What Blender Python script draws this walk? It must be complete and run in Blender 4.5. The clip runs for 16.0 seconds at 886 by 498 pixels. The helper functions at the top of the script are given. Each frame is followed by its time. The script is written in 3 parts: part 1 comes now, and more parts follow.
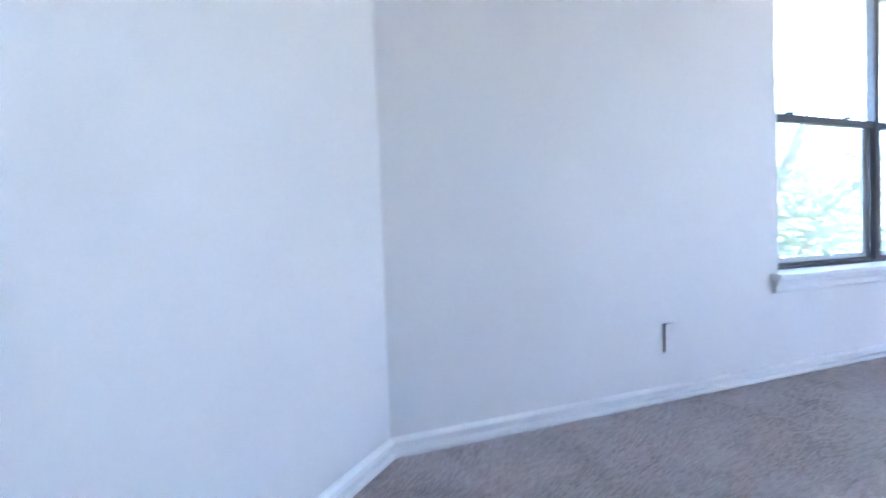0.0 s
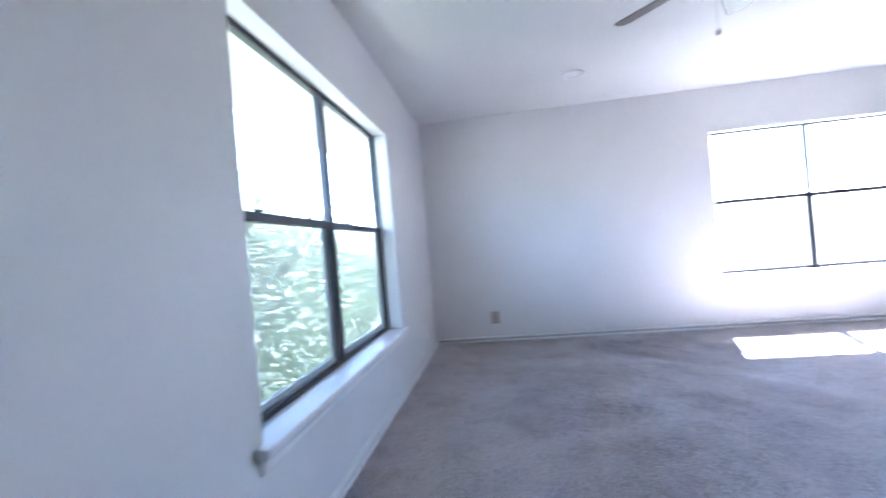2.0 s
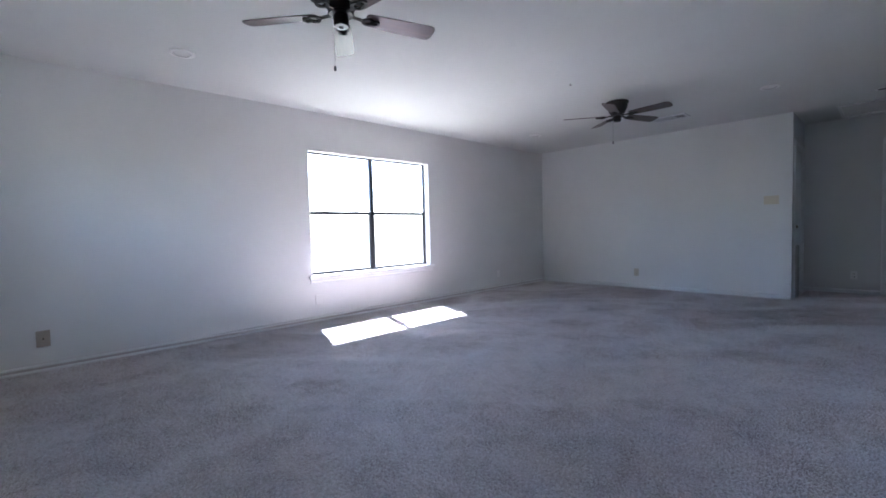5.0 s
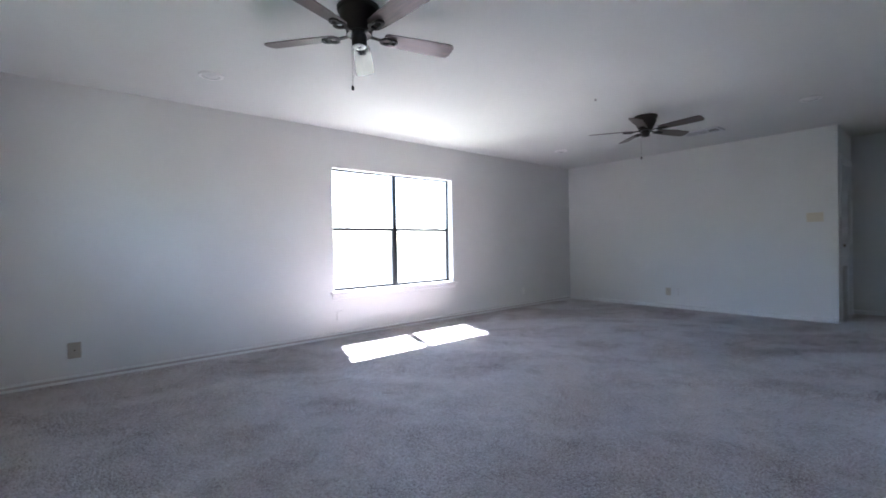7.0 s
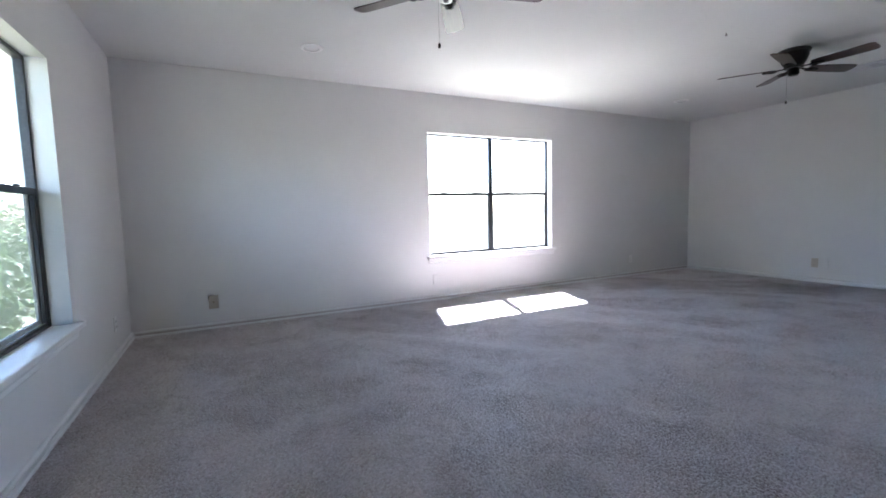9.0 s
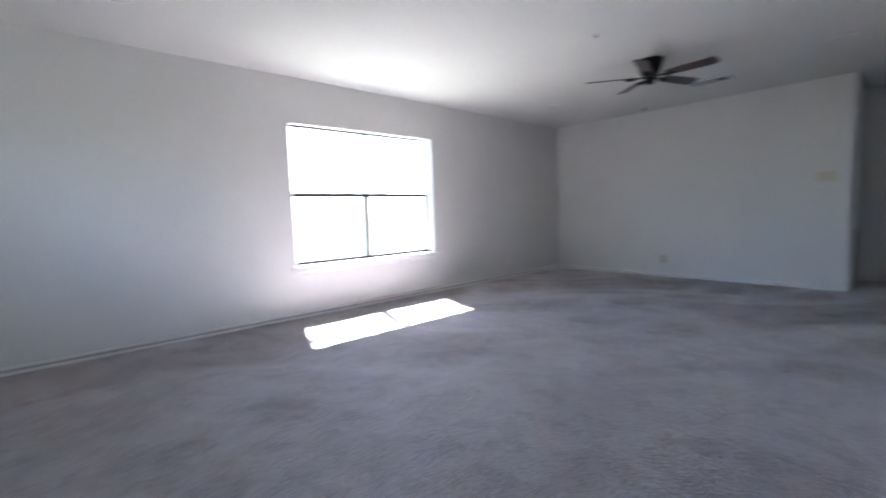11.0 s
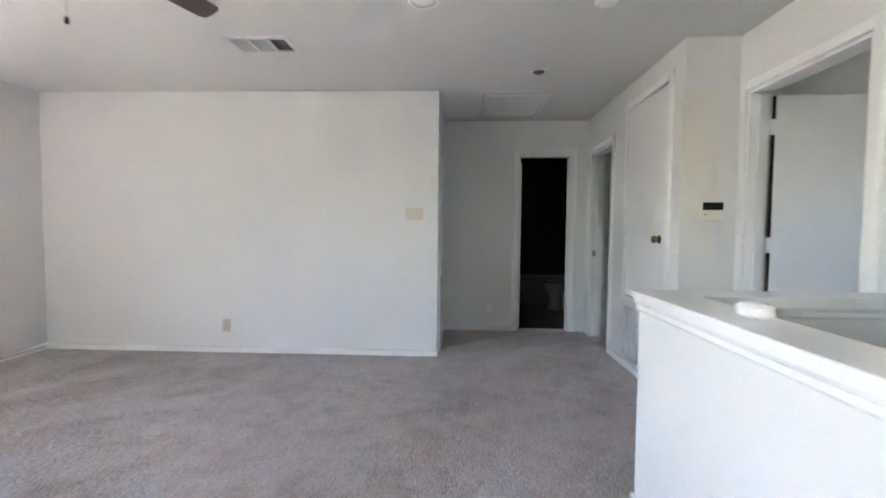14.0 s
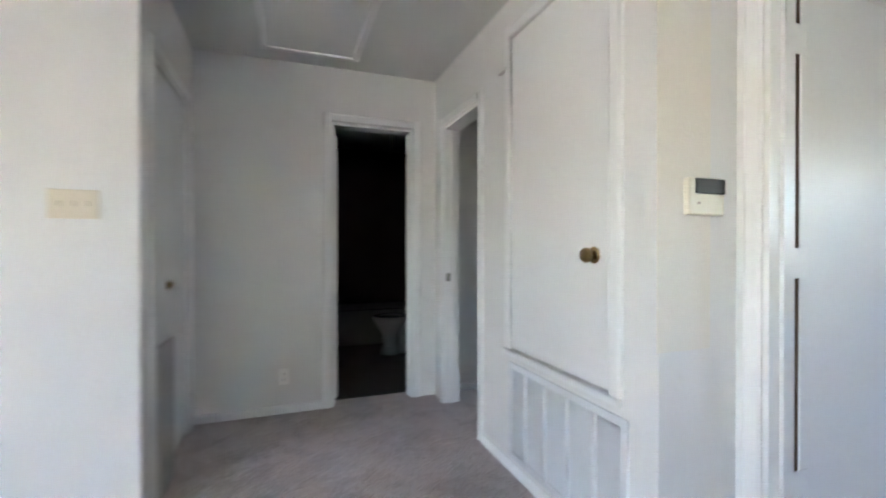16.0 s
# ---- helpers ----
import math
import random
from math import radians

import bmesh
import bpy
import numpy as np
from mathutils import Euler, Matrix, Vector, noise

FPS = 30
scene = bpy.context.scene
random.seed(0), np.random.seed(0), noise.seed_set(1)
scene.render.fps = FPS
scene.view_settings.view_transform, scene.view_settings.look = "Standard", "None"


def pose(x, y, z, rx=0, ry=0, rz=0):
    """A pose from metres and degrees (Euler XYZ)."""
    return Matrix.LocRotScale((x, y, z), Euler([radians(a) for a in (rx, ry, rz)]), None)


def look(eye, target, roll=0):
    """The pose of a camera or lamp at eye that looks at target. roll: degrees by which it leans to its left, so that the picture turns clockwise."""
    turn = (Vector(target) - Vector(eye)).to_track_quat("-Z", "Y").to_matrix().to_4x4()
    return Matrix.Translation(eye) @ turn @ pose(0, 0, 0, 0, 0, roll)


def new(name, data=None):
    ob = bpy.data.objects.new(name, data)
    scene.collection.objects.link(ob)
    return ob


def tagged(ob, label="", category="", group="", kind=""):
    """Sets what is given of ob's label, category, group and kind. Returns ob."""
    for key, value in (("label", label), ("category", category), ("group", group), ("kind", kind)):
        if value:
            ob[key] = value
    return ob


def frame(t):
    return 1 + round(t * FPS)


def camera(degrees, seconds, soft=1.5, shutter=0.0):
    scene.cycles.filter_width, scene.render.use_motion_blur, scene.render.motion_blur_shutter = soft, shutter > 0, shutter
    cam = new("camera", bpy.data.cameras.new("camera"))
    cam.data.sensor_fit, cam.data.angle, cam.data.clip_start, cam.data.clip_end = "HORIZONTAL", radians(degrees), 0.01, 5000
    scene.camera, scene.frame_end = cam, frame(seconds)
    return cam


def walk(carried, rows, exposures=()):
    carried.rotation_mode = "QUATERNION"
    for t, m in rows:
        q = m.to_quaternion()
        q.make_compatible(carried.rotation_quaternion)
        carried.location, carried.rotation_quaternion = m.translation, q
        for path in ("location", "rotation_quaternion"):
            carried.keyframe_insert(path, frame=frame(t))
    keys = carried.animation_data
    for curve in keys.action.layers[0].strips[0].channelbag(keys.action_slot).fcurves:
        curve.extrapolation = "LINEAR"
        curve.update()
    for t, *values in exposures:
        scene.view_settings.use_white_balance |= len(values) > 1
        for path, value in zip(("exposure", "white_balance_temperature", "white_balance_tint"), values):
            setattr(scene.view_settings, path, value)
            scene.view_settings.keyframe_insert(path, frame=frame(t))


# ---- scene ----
cam = camera(91.7, 16.0, 1.7, 0.5)
PATH = [
    (0, (-0.52, -0.114, 0.7), (0.141, 1.772, 0.64), -2.0),
    (0.5, (-0.245, -0.125, 0.942), (0.592, 1.688, 0.876), -6.3),
    (1, (-0.098, 0.092, 1.011), (1.262, 1.555, 0.912), -2.1),
    (1.5, (0.078, 0.33, 1.011), (1.899, 1.153, 0.912), -4.2),
    (2, (0.306, 0.435, 1.042), (2.287, 0.707, 1.044), -5.0),
    (2.5, (0.399, 0.481, 1.037), (2.357, 0.095, 0.91), -2.3),
    (3, (0.417, 0.58, 1.039), (2.254, -0.19, 0.854), -1.4),
    (3.5, (0.409, 0.645, 1.032), (2.058, -0.469, 0.834), -2.0),
    (4, (0.385, 0.642, 1.026), (1.871, -0.685, 0.845), -0.8),
    (6.5, (0.347, 0.569, 1.068), (1.791, -0.815, 1.05), -1.5),
    (7, (0.352, 0.535, 1.067), (1.876, -0.76, 1.046), -1.1),
    (7.5, (0.371, 0.49, 1.067), (1.967, -0.715, 1.016), -1.1),
    (8, (0.363, 0.455, 1.048), (2.059, -0.602, 0.97), -1.1),
    (10.5, (0.426, 0.282, 1.08), (2.228, -0.556, 0.858), -2.1),
    (11, (0.742, 0.108, 1.042), (2.216, -1.234, 0.874), -1.8),
    (11.5, (0.824, -0.208, 1.073), (1.749, -1.969, 0.869), -2.6),
    (12, (0.907, -0.679, 1.127), (1.55, -2.571, 1.022), -1.9),
    (12.5, (1.0, -1.147, 1.153), (1.288, -3.126, 1.121), 0.7),
    (13, (0.975, -1.647, 1.168), (1.088, -3.643, 1.186), 0.8),
    (13.5, (1.001, -2.124, 1.167), (1.146, -4.118, 1.139), 1.0),
    (14, (1.018, -2.602, 1.184), (1.098, -4.598, 1.092), 0.5),
    (14.5, (0.974, -3.098, 1.175), (1.099, -5.094, 1.155), 0.7),
    (15, (0.945, -3.57, 1.168), (0.892, -5.569, 1.204), -0.4),
    (15.5, (0.844, -4.037, 1.146), (0.537, -6.013, 1.132), -0.9),
    (16, (0.663, -4.471, 1.155), (-0.025, -6.349, 1.144), 0.0),
]
EXPOSURES = [(0.0, 6.37, 5050, 20.5), (0.5, 6.07, 5030, 19.5), (2.0, 5.57, 5030, 20), (3.5, 4.73, 5140, 20.5), (7.0, 4.9, 5450, 17), (10.5, 4.95, 5580, 16.5), (11.5, 4.84, 5600, 16.5), (12.0, 4.84, 5690, 16.5), (12.5, 5.28, 5880, 17.7), (13.0, 5.75, 6100, 17.7), (13.5, 6.08, 6270, 17.7), (14.0, 6.36, 6270, 17.7), (14.5, 6.64, 6330, 17.7), (15.0, 6.78, 6330, 17.7), (16.0, 6.79, 6330, 17.7)]
walk(cam, [(t, look(eye, target, roll)) for t, eye, target, roll in PATH], EXPOSURES)

# ---- world and sun ----
SUN_WAY = Vector((1.0, -0.34, 1.26)).normalized()
world = bpy.data.worlds.new("sky")
scene.world = world
world.use_nodes = True
wn = world.node_tree
sky = wn.nodes.new("ShaderNodeTexSky")
sky.sky_type = "NISHITA"
sky.sun_disc = False
sky.sun_elevation = math.asin(SUN_WAY.z)
sky.sun_rotation = math.atan2(SUN_WAY.x, SUN_WAY.y)
wn.links.new(sky.outputs[0], wn.nodes["Background"].inputs[0])
wn.nodes["Background"].inputs[1].default_value = 0.075
sun = new("sun", bpy.data.lights.new("sun", "SUN"))
sun.data.energy, sun.data.angle, sun.data.color = 5.0, radians(0.53), (1.0, 0.95, 0.88)
sun.matrix_world = look((40 * SUN_WAY.x, 40 * SUN_WAY.y, 40 * SUN_WAY.z), (0, 0, 0))


# ---- materials ----
def material(name, base, rough=0.6, metal=0.0, spec=0.5):
    m = bpy.data.materials.new(name)
    m.use_nodes = True
    n = m.node_tree.nodes
    b = n["Principled BSDF"]
    b.inputs["Base Color"].default_value = (*base, 1)
    b.inputs["Roughness"].default_value = rough
    b.inputs["Metallic"].default_value = metal
    b.inputs["Specular IOR Level"].default_value = spec
    return m, n, m.node_tree.links, b


def coords(n, links, scale=(1, 1, 1)):
    geo = n.new("ShaderNodeNewGeometry")
    mp = n.new("ShaderNodeMapping")
    mp.inputs["Scale"].default_value = scale
    links.new(geo.outputs["Position"], mp.inputs["Vector"])
    return mp.outputs["Vector"]


def noise_of(n, links, vec, scale, detail=3.0, rough=0.5):
    t = n.new("ShaderNodeTexNoise")
    t.inputs["Scale"].default_value, t.inputs["Detail"].default_value, t.inputs["Roughness"].default_value = scale, detail, rough
    links.new(vec, t.inputs["Vector"])
    return t.outputs["Fac"]


def ramp(n, links, fac, stops):
    r = n.new("ShaderNodeValToRGB")
    while len(r.color_ramp.elements) < len(stops):
        r.color_ramp.elements.new(0.5)
    for e, (p, c) in zip(r.color_ramp.elements, stops):
        e.position, e.color = p, (*c, 1)
    links.new(fac, r.inputs["Fac"])
    return r.outputs["Color"]


def mixed(n, links, a, b, fac, how="MIX"):
    x = n.new("ShaderNodeMix")
    x.data_type, x.blend_type = "RGBA", how
    if isinstance(fac, float):
        x.inputs[0].default_value = fac
    else:
        links.new(fac, x.inputs[0])
    for k, v in ((6, a), (7, b)):
        if isinstance(v, tuple):
            x.inputs[k].default_value = (*v, 1)
        else:
            links.new(v, x.inputs[k])
    return x.outputs[2]


def bumped(n, links, b, height, strength, distance, normal=None):
    u = n.new("ShaderNodeBump")
    u.inputs["Strength"].default_value, u.inputs["Distance"].default_value = strength, distance
    links.new(height, u.inputs["Height"])
    if normal is not None:
        links.new(normal, u.inputs["Normal"])
    links.new(u.outputs["Normal"], b.inputs["Normal"])
    return u.outputs["Normal"]


def paint(name, base, rough=0.55, peel=0.13, vary=0.03):
    """Rolled wall paint over a sprayed orange-peel texture, with faint roller patches and scuffs."""
    m, n, links, b = material(name, base, rough, 0.0, 0.3)
    v = coords(n, links)
    big = noise_of(n, links, v, 1.3, 4)
    c = ramp(n, links, big, [(0.3, tuple(x * (1 - vary) for x in base)), (0.7, tuple(min(1, x * (1 + vary)) for x in base))])
    small = noise_of(n, links, v, 38, 3)
    c = mixed(n, links, c, tuple(x * 0.96 for x in base), ramp(n, links, small, [(0.62, (0, 0, 0)), (0.8, (0.5, 0.5, 0.5))]))
    links.new(c, b.inputs["Base Color"])
    nn = bumped(n, links, b, noise_of(n, links, v, 120, 2), peel, 0.004)
    bumped(n, links, b, noise_of(n, links, v, 3.5, 2), min(0.05, peel * 0.3), 0.02, nn)
    return m


WALL = paint("wall_paint", (0.74, 0.735, 0.72))
CEIL = paint("ceiling_paint", (0.715, 0.725, 0.705), 0.8, 0.3, 0.02)
PATCH = paint("wall_patch_yellowish", (0.77, 0.735, 0.665), 0.6, 0.35, 0.02)
TRIM = paint("trim_gloss_paint", (0.80, 0.80, 0.79), 0.28, 0.06, 0.02)
DOOR = paint("door_paint", (0.79, 0.79, 0.785), 0.38, 0.10, 0.02)


def carpet_material(name, tuft_relief):
    """Cut-pile carpet: fine yarn ends, tufts of two to three centimetres, and large brushed tread patches."""
    m, n, links, b = material(name, (0.28, 0.24, 0.22), 0.42, 0.0, 1.0)
    v = coords(n, links)
    yarn = noise_of(n, links, v, 150, 2, 0.6)
    tuft = noise_of(n, links, v, 55, 4, 0.72)
    warp = n.new("ShaderNodeTexNoise")
    warp.inputs["Scale"].default_value, warp.inputs["Detail"].default_value = 1.3, 2
    links.new(v, warp.inputs["Vector"])
    bent = mixed(n, links, v, warp.outputs["Color"], 0.45, "ADD")
    tread = noise_of(n, links, bent, 2.3, 6, 0.62)
    lane = noise_of(n, links, bent, 7.0, 4, 0.6)
    base = ramp(n, links, tuft, [(0.34, (0.43, 0.358, 0.352)), (0.48, (0.585, 0.497, 0.487)), (0.66, (0.755, 0.662, 0.65))])
    c = mixed(n, links, base, ramp(n, links, yarn, [(0.35, (0.75, 0.745, 0.74)), (0.6, (1.0, 1.0, 1.0))]), 0.8, "MULTIPLY")
    c = mixed(n, links, c, ramp(n, links, tread, [(0.36, (0.72, 0.69, 0.67)), (0.47, (0.95, 0.94, 0.93)), (0.56, (1.0, 1.0, 1.0)), (0.68, (0.82, 0.80, 0.79))]), 0.9, "MULTIPLY")
    c = mixed(n, links, c, ramp(n, links, lane, [(0.36, (0.76, 0.74, 0.73)), (0.54, (1.0, 1.0, 1.0))]), 0.85, "MULTIPLY")
    links.new(c, b.inputs["Base Color"])
    b.inputs["Sheen Weight"].default_value = 1.0
    b.inputs["Sheen Roughness"].default_value = 0.35
    if tuft_relief:
        nn = bumped(n, links, b, yarn, 0.7, 0.006)
        bumped(n, links, b, tuft, 0.8, 0.015, nn)
    thin, mix = n.new("ShaderNodeBsdfTranslucent"), n.new("ShaderNodeMixShader")
    links.new(c, thin.inputs["Color"])
    mix.inputs[0].default_value = 0.0 if tuft_relief else 0.24
    links.new(b.outputs[0], mix.inputs[1])
    links.new(thin.outputs[0], mix.inputs[2])
    links.new(mix.outputs[0], n["Material Output"].inputs["Surface"])
    return m


CARPET = carpet_material("carpet_backing", True)
PILE = carpet_material("carpet_fibre", False)


def wood_blade():
    m, n, links, b = material("dark_walnut_laminate", (0.06, 0.03, 0.022), 0.33)
    tc = n.new("ShaderNodeTexCoord")
    mp = n.new("ShaderNodeMapping")
    mp.inputs["Scale"].default_value = (2.5, 40, 40)
    links.new(tc.outputs["Object"], mp.inputs["Vector"])
    g = noise_of(n, links, mp.outputs["Vector"], 1.6, 5, 0.6)
    links.new(ramp(n, links, g, [(0.3, (0.028, 0.014, 0.011)), (0.7, (0.075, 0.040, 0.031))]), b.inputs["Base Color"])
    bumped(n, links, b, g, 0.15, 0.002)
    b.inputs["Coat Weight"].default_value, b.inputs["Coat Roughness"].default_value = 0.2, 0.2
    return m


def worn_metal(name, base, rough, metal=1.0):
    m, n, links, b = material(name, base, rough, metal)
    v = coords(n, links)
    g = noise_of(n, links, v, 60, 3)
    links.new(ramp(n, links, g, [(0.3, tuple(x * 0.75 for x in base)), (0.75, tuple(min(1, x * 1.25) for x in base))]), b.inputs["Base Color"])
    bumped(n, links, b, g, 0.1, 0.002)
    return m


BLADE = wood_blade()
BRONZE = worn_metal("oil_rubbed_bronze", (0.016, 0.012, 0.011), 0.42, 0.3)
IRON = worn_metal("blackened_iron", (0.014, 0.011, 0.010), 0.72, 0.0)
FRAME = worn_metal("bronze_anodised_aluminium", (0.045, 0.045, 0.05), 0.45, 0.5)
PALE = worn_metal("pale_aluminium", (0.62, 0.63, 0.64), 0.5, 0.1)
BRASS = worn_metal("antique_brass", (0.38, 0.26, 0.125), 0.24)
STEEL = worn_metal("zinc_plate", (0.35, 0.34, 0.32), 0.35)
PLASTIC = material("white_plastic", (0.86, 0.855, 0.835), 0.35)[0]
ALMOND = material("almond_plastic", (0.42, 0.36, 0.295), 0.45)[0]
BEIGE = material("beige_plastic", (0.58, 0.52, 0.43), 0.45)[0]
SWITCH = material("aged_ivory_plastic", (0.69, 0.625, 0.50), 0.4)[0]
IVORY = material("ivory_plastic", (0.76, 0.71, 0.58), 0.4)[0]
TAN = material("tan_plastic", (0.45, 0.37, 0.29), 0.45)[0]
DARK = material("black_plastic", (0.012, 0.012, 0.013), 0.4)[0]
SCREEN_DARK = material("dark_display_glass", (0.008, 0.006, 0.005), 0.4, 0.0, 0.2)[0]
GRILLE = paint("grille_enamel", (0.70, 0.71, 0.72), 0.4, 0.02, 0.02)
TAUPE = paint("taupe_groove_strip", (0.56, 0.515, 0.505), 0.7, 0.15, 0.08)
# near-black brown put in as the shade of a door gap
GAP_SHADE = paint("door_gap_shade", (0.09, 0.055, 0.035), 0.7, 0.2, 0.2)
BOARD = paint("primed_board", (0.47, 0.455, 0.44), 0.6, 0.1, 0.06)
# white fittings coloured grey, with the unlit bathroom's shade in the base colour
PORCELAIN = material("shade_dimmed_porcelain", (0.26, 0.25, 0.245), 0.15)[0]
TUBM = material("shade_dimmed_enamel", (0.22, 0.21, 0.2), 0.25)[0]
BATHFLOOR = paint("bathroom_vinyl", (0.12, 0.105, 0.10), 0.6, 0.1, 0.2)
# near-black colour carries the darkness of the unlit room
BATHWALL = paint("bathroom_unlit_wall", (0.035, 0.028, 0.026), 0.8, 0.3, 0.05)
LAMP_GLASS = material("frosted_lamp_lens", (0.88, 0.875, 0.86), 0.12)[0]


def glass_material():
    m = bpy.data.materials.new("window_glass")
    m.use_nodes = True
    n, links = m.node_tree.nodes, m.node_tree.links
    n.clear()
    out = n.new("ShaderNodeOutputMaterial")
    clear, gloss, mix = n.new("ShaderNodeBsdfTransparent"), n.new("ShaderNodeBsdfGlossy"), n.new("ShaderNodeMixShader")
    clear.inputs["Color"].default_value = (0.95, 0.97, 0.96, 1)
    gloss.inputs["Roughness"].default_value = 0.02
    mix.inputs[0].default_value = 0.05
    links.new(clear.outputs[0], mix.inputs[1])
    links.new(gloss.outputs[0], mix.inputs[2])
    links.new(mix.outputs[0], out.inputs[0])
    return m


def screen_material(name, cover, shade, through_light):
    """Woven mesh: open holes, grey threads, and a little light scattered on through the threads."""
    m = bpy.data.materials.new(name)
    m.use_nodes = True
    n, links = m.node_tree.nodes, m.node_tree.links
    n.clear()
    out = n.new("ShaderNodeOutputMaterial")
    clear, body, mix = n.new("ShaderNodeBsdfTransparent"), n.new("ShaderNodeBsdfDiffuse"), n.new("ShaderNodeMixShader")
    body.inputs["Color"].default_value = (*shade, 1)
    mix.inputs[0].default_value = cover
    glow, threads = n.new("ShaderNodeBsdfTranslucent"), n.new("ShaderNodeMixShader")
    glow.inputs["Color"].default_value = (*shade, 1)
    threads.inputs[0].default_value = through_light
    links.new(body.outputs[0], threads.inputs[1])
    links.new(glow.outputs[0], threads.inputs[2])
    links.new(clear.outputs[0], mix.inputs[1])
    links.new(threads.outputs[0], mix.inputs[2])
    links.new(mix.outputs[0], out.inputs[0])
    return m


GLASS = glass_material()
SCREEN = screen_material("insect_screen_mesh", 0.74, (0.38, 0.385, 0.34), 0.09)
SUNNY = screen_material("sunny_screen_mesh", 0.50, (0.20, 0.225, 0.25), 0.02)


# ---- mesh helpers ----
def box(bm, x0, x1, y0, y1, z0, z1, bevel=0.0, seg=1):
    made = bmesh.ops.create_cube(bm, size=1.0)
    for v in made["verts"]:
        v.co = Vector((x0 + (x1 - x0) * (v.co.x + 0.5), y0 + (y1 - y0) * (v.co.y + 0.5), z0 + (z1 - z0) * (v.co.z + 0.5)))
    if bevel:
        es = list({e for v in made["verts"] for e in v.link_edges})
        bmesh.ops.bevel(bm, geom=es, offset=bevel, segments=seg, affect="EDGES", profile=0.5)
    return bm


def lathe(bm, profile, segs=32, centre=(0, 0, 0), axis="z"):
    """A turned shape from (radius, height) pairs."""
    rings = []
    for r, h in profile:
        ring = []
        for k in range(segs):
            a = 2 * math.pi * k / segs
            p = (r * math.cos(a), r * math.sin(a), h)
            p = {"z": p, "x": (p[2], p[0], p[1]), "y": (p[1], p[2], p[0])}[axis]
            ring.append(bm.verts.new(Vector(p) + Vector(centre)))
        rings.append(ring)
    for a, b in zip(rings, rings[1:]):
        for k in range(segs):
            bm.faces.new((a[k], a[(k + 1) % segs], b[(k + 1) % segs], b[k]))
    for ring, flip in ((rings[0], True), (rings[-1], False)):
        if (ring[0].co - ring[segs // 2].co).length > 1e-5:
            bm.faces.new(ring[::-1] if flip else ring)
    return bm


def extrude_profile(bm, profile, start, along, out, up=Vector((0, 0, 1))):
    """A moulding: (out, up) pairs swept straight from start by the vector along."""
    start, along, out = Vector(start), Vector(along), Vector(out)
    a = [bm.verts.new(start + out * p + up * q) for p, q in profile]
    b = [bm.verts.new(start + along + out * p + up * q) for p, q in profile]
    k = len(profile)
    for i in range(k):
        bm.faces.new((a[i], a[(i + 1) % k], b[(i + 1) % k], b[i]))
    bm.faces.new(a[::-1])
    bm.faces.new(b)
    return bm


def part(name, bm, mat, parent=None, label="", smooth=False):
    bmesh.ops.recalc_face_normals(bm, faces=bm.faces)
    me = bpy.data.meshes.new(name)
    bm.to_mesh(me)
    bm.free()
    me.materials.append(mat)
    if smooth:
        for p in me.polygons:
            p.use_smooth = True
        me.set_sharp_from_angle(angle=radians(38))
    ob = new(name, me)
    if parent is not None:
        ob.parent = parent
    if label:
        ob["label"] = label
    return ob


def thing(name, at, label, category, group="", turn=0.0):
    ob = new(name)
    ob.empty_display_size = 0.1
    ob.matrix_basis = pose(*at, 0, 0, turn)
    return tagged(ob, label, category, group)


def setting(name, bm, mat, label, category="", smooth=False):
    return tagged(part(name, bm, mat, None, "", smooth), label, category or name.split("_")[0], "", "structure")


def slab(bm, us, vs, holes, w0, w1, put):
    """A plate between w0 and w1 with rectangular holes through it; put(u, v, w) gives the place."""
    us = sorted(set(us) | {h[k] for h in holes for k in (0, 1)})
    vs = sorted(set(vs) | {h[k] for h in holes for k in (2, 3)})
    us = [u for u in us if us[0] <= u <= us[-1]]
    cache = {}

    def vert(i, j, w):
        if (i, j, w) not in cache:
            cache[i, j, w] = bm.verts.new(put(us[i], vs[j], w))
        return cache[i, j, w]

    def solid(i, j):
        if not (0 <= i < len(us) - 1 and 0 <= j < len(vs) - 1):
            return False
        u, v = (us[i] + us[i + 1]) / 2, (vs[j] + vs[j + 1]) / 2
        return not any(h[0] < u < h[1] and h[2] < v < h[3] for h in holes)

    for i in range(len(us) - 1):
        for j in range(len(vs) - 1):
            if not solid(i, j):
                continue
            for w in (w0, w1):
                bm.faces.new((vert(i, j, w), vert(i + 1, j, w), vert(i + 1, j + 1, w), vert(i, j + 1, w)))
            for di, dj, a, b in ((-1, 0, (i, j), (i, j + 1)), (1, 0, (i + 1, j), (i + 1, j + 1)), (0, -1, (i, j), (i + 1, j)), (0, 1, (i, j + 1), (i + 1, j + 1))):
                if not solid(i + di, j + dj):
                    bm.faces.new((vert(*a, w0), vert(*b, w0), vert(*b, w1), vert(*a, w1)))
    return bm


def sheet(bm, x0, x1, y, z0, z1):
    """One layer of woven mesh, stretched upright."""
    bm.faces.new([bm.verts.new(p) for p in ((x0, y, z0), (x1, y, z0), (x1, y, z1), (x0, y, z1))])
    return bm


def wall_x(name, x0, x1, y0, y1, z0, z1, holes, label, mat=WALL):
    return setting(name, slab(bmesh.new(), [x0, x1], [z0, z1], holes, y0, y1, lambda u, v, w: (u, w, v)), mat, label)


def wall_y(name, y0, y1, x0, x1, z0, z1, holes, label, mat=WALL):
    return setting(name, slab(bmesh.new(), [y0, y1], [z0, z1], holes, x0, x1, lambda u, v, w: (w, u, v)), mat, label)


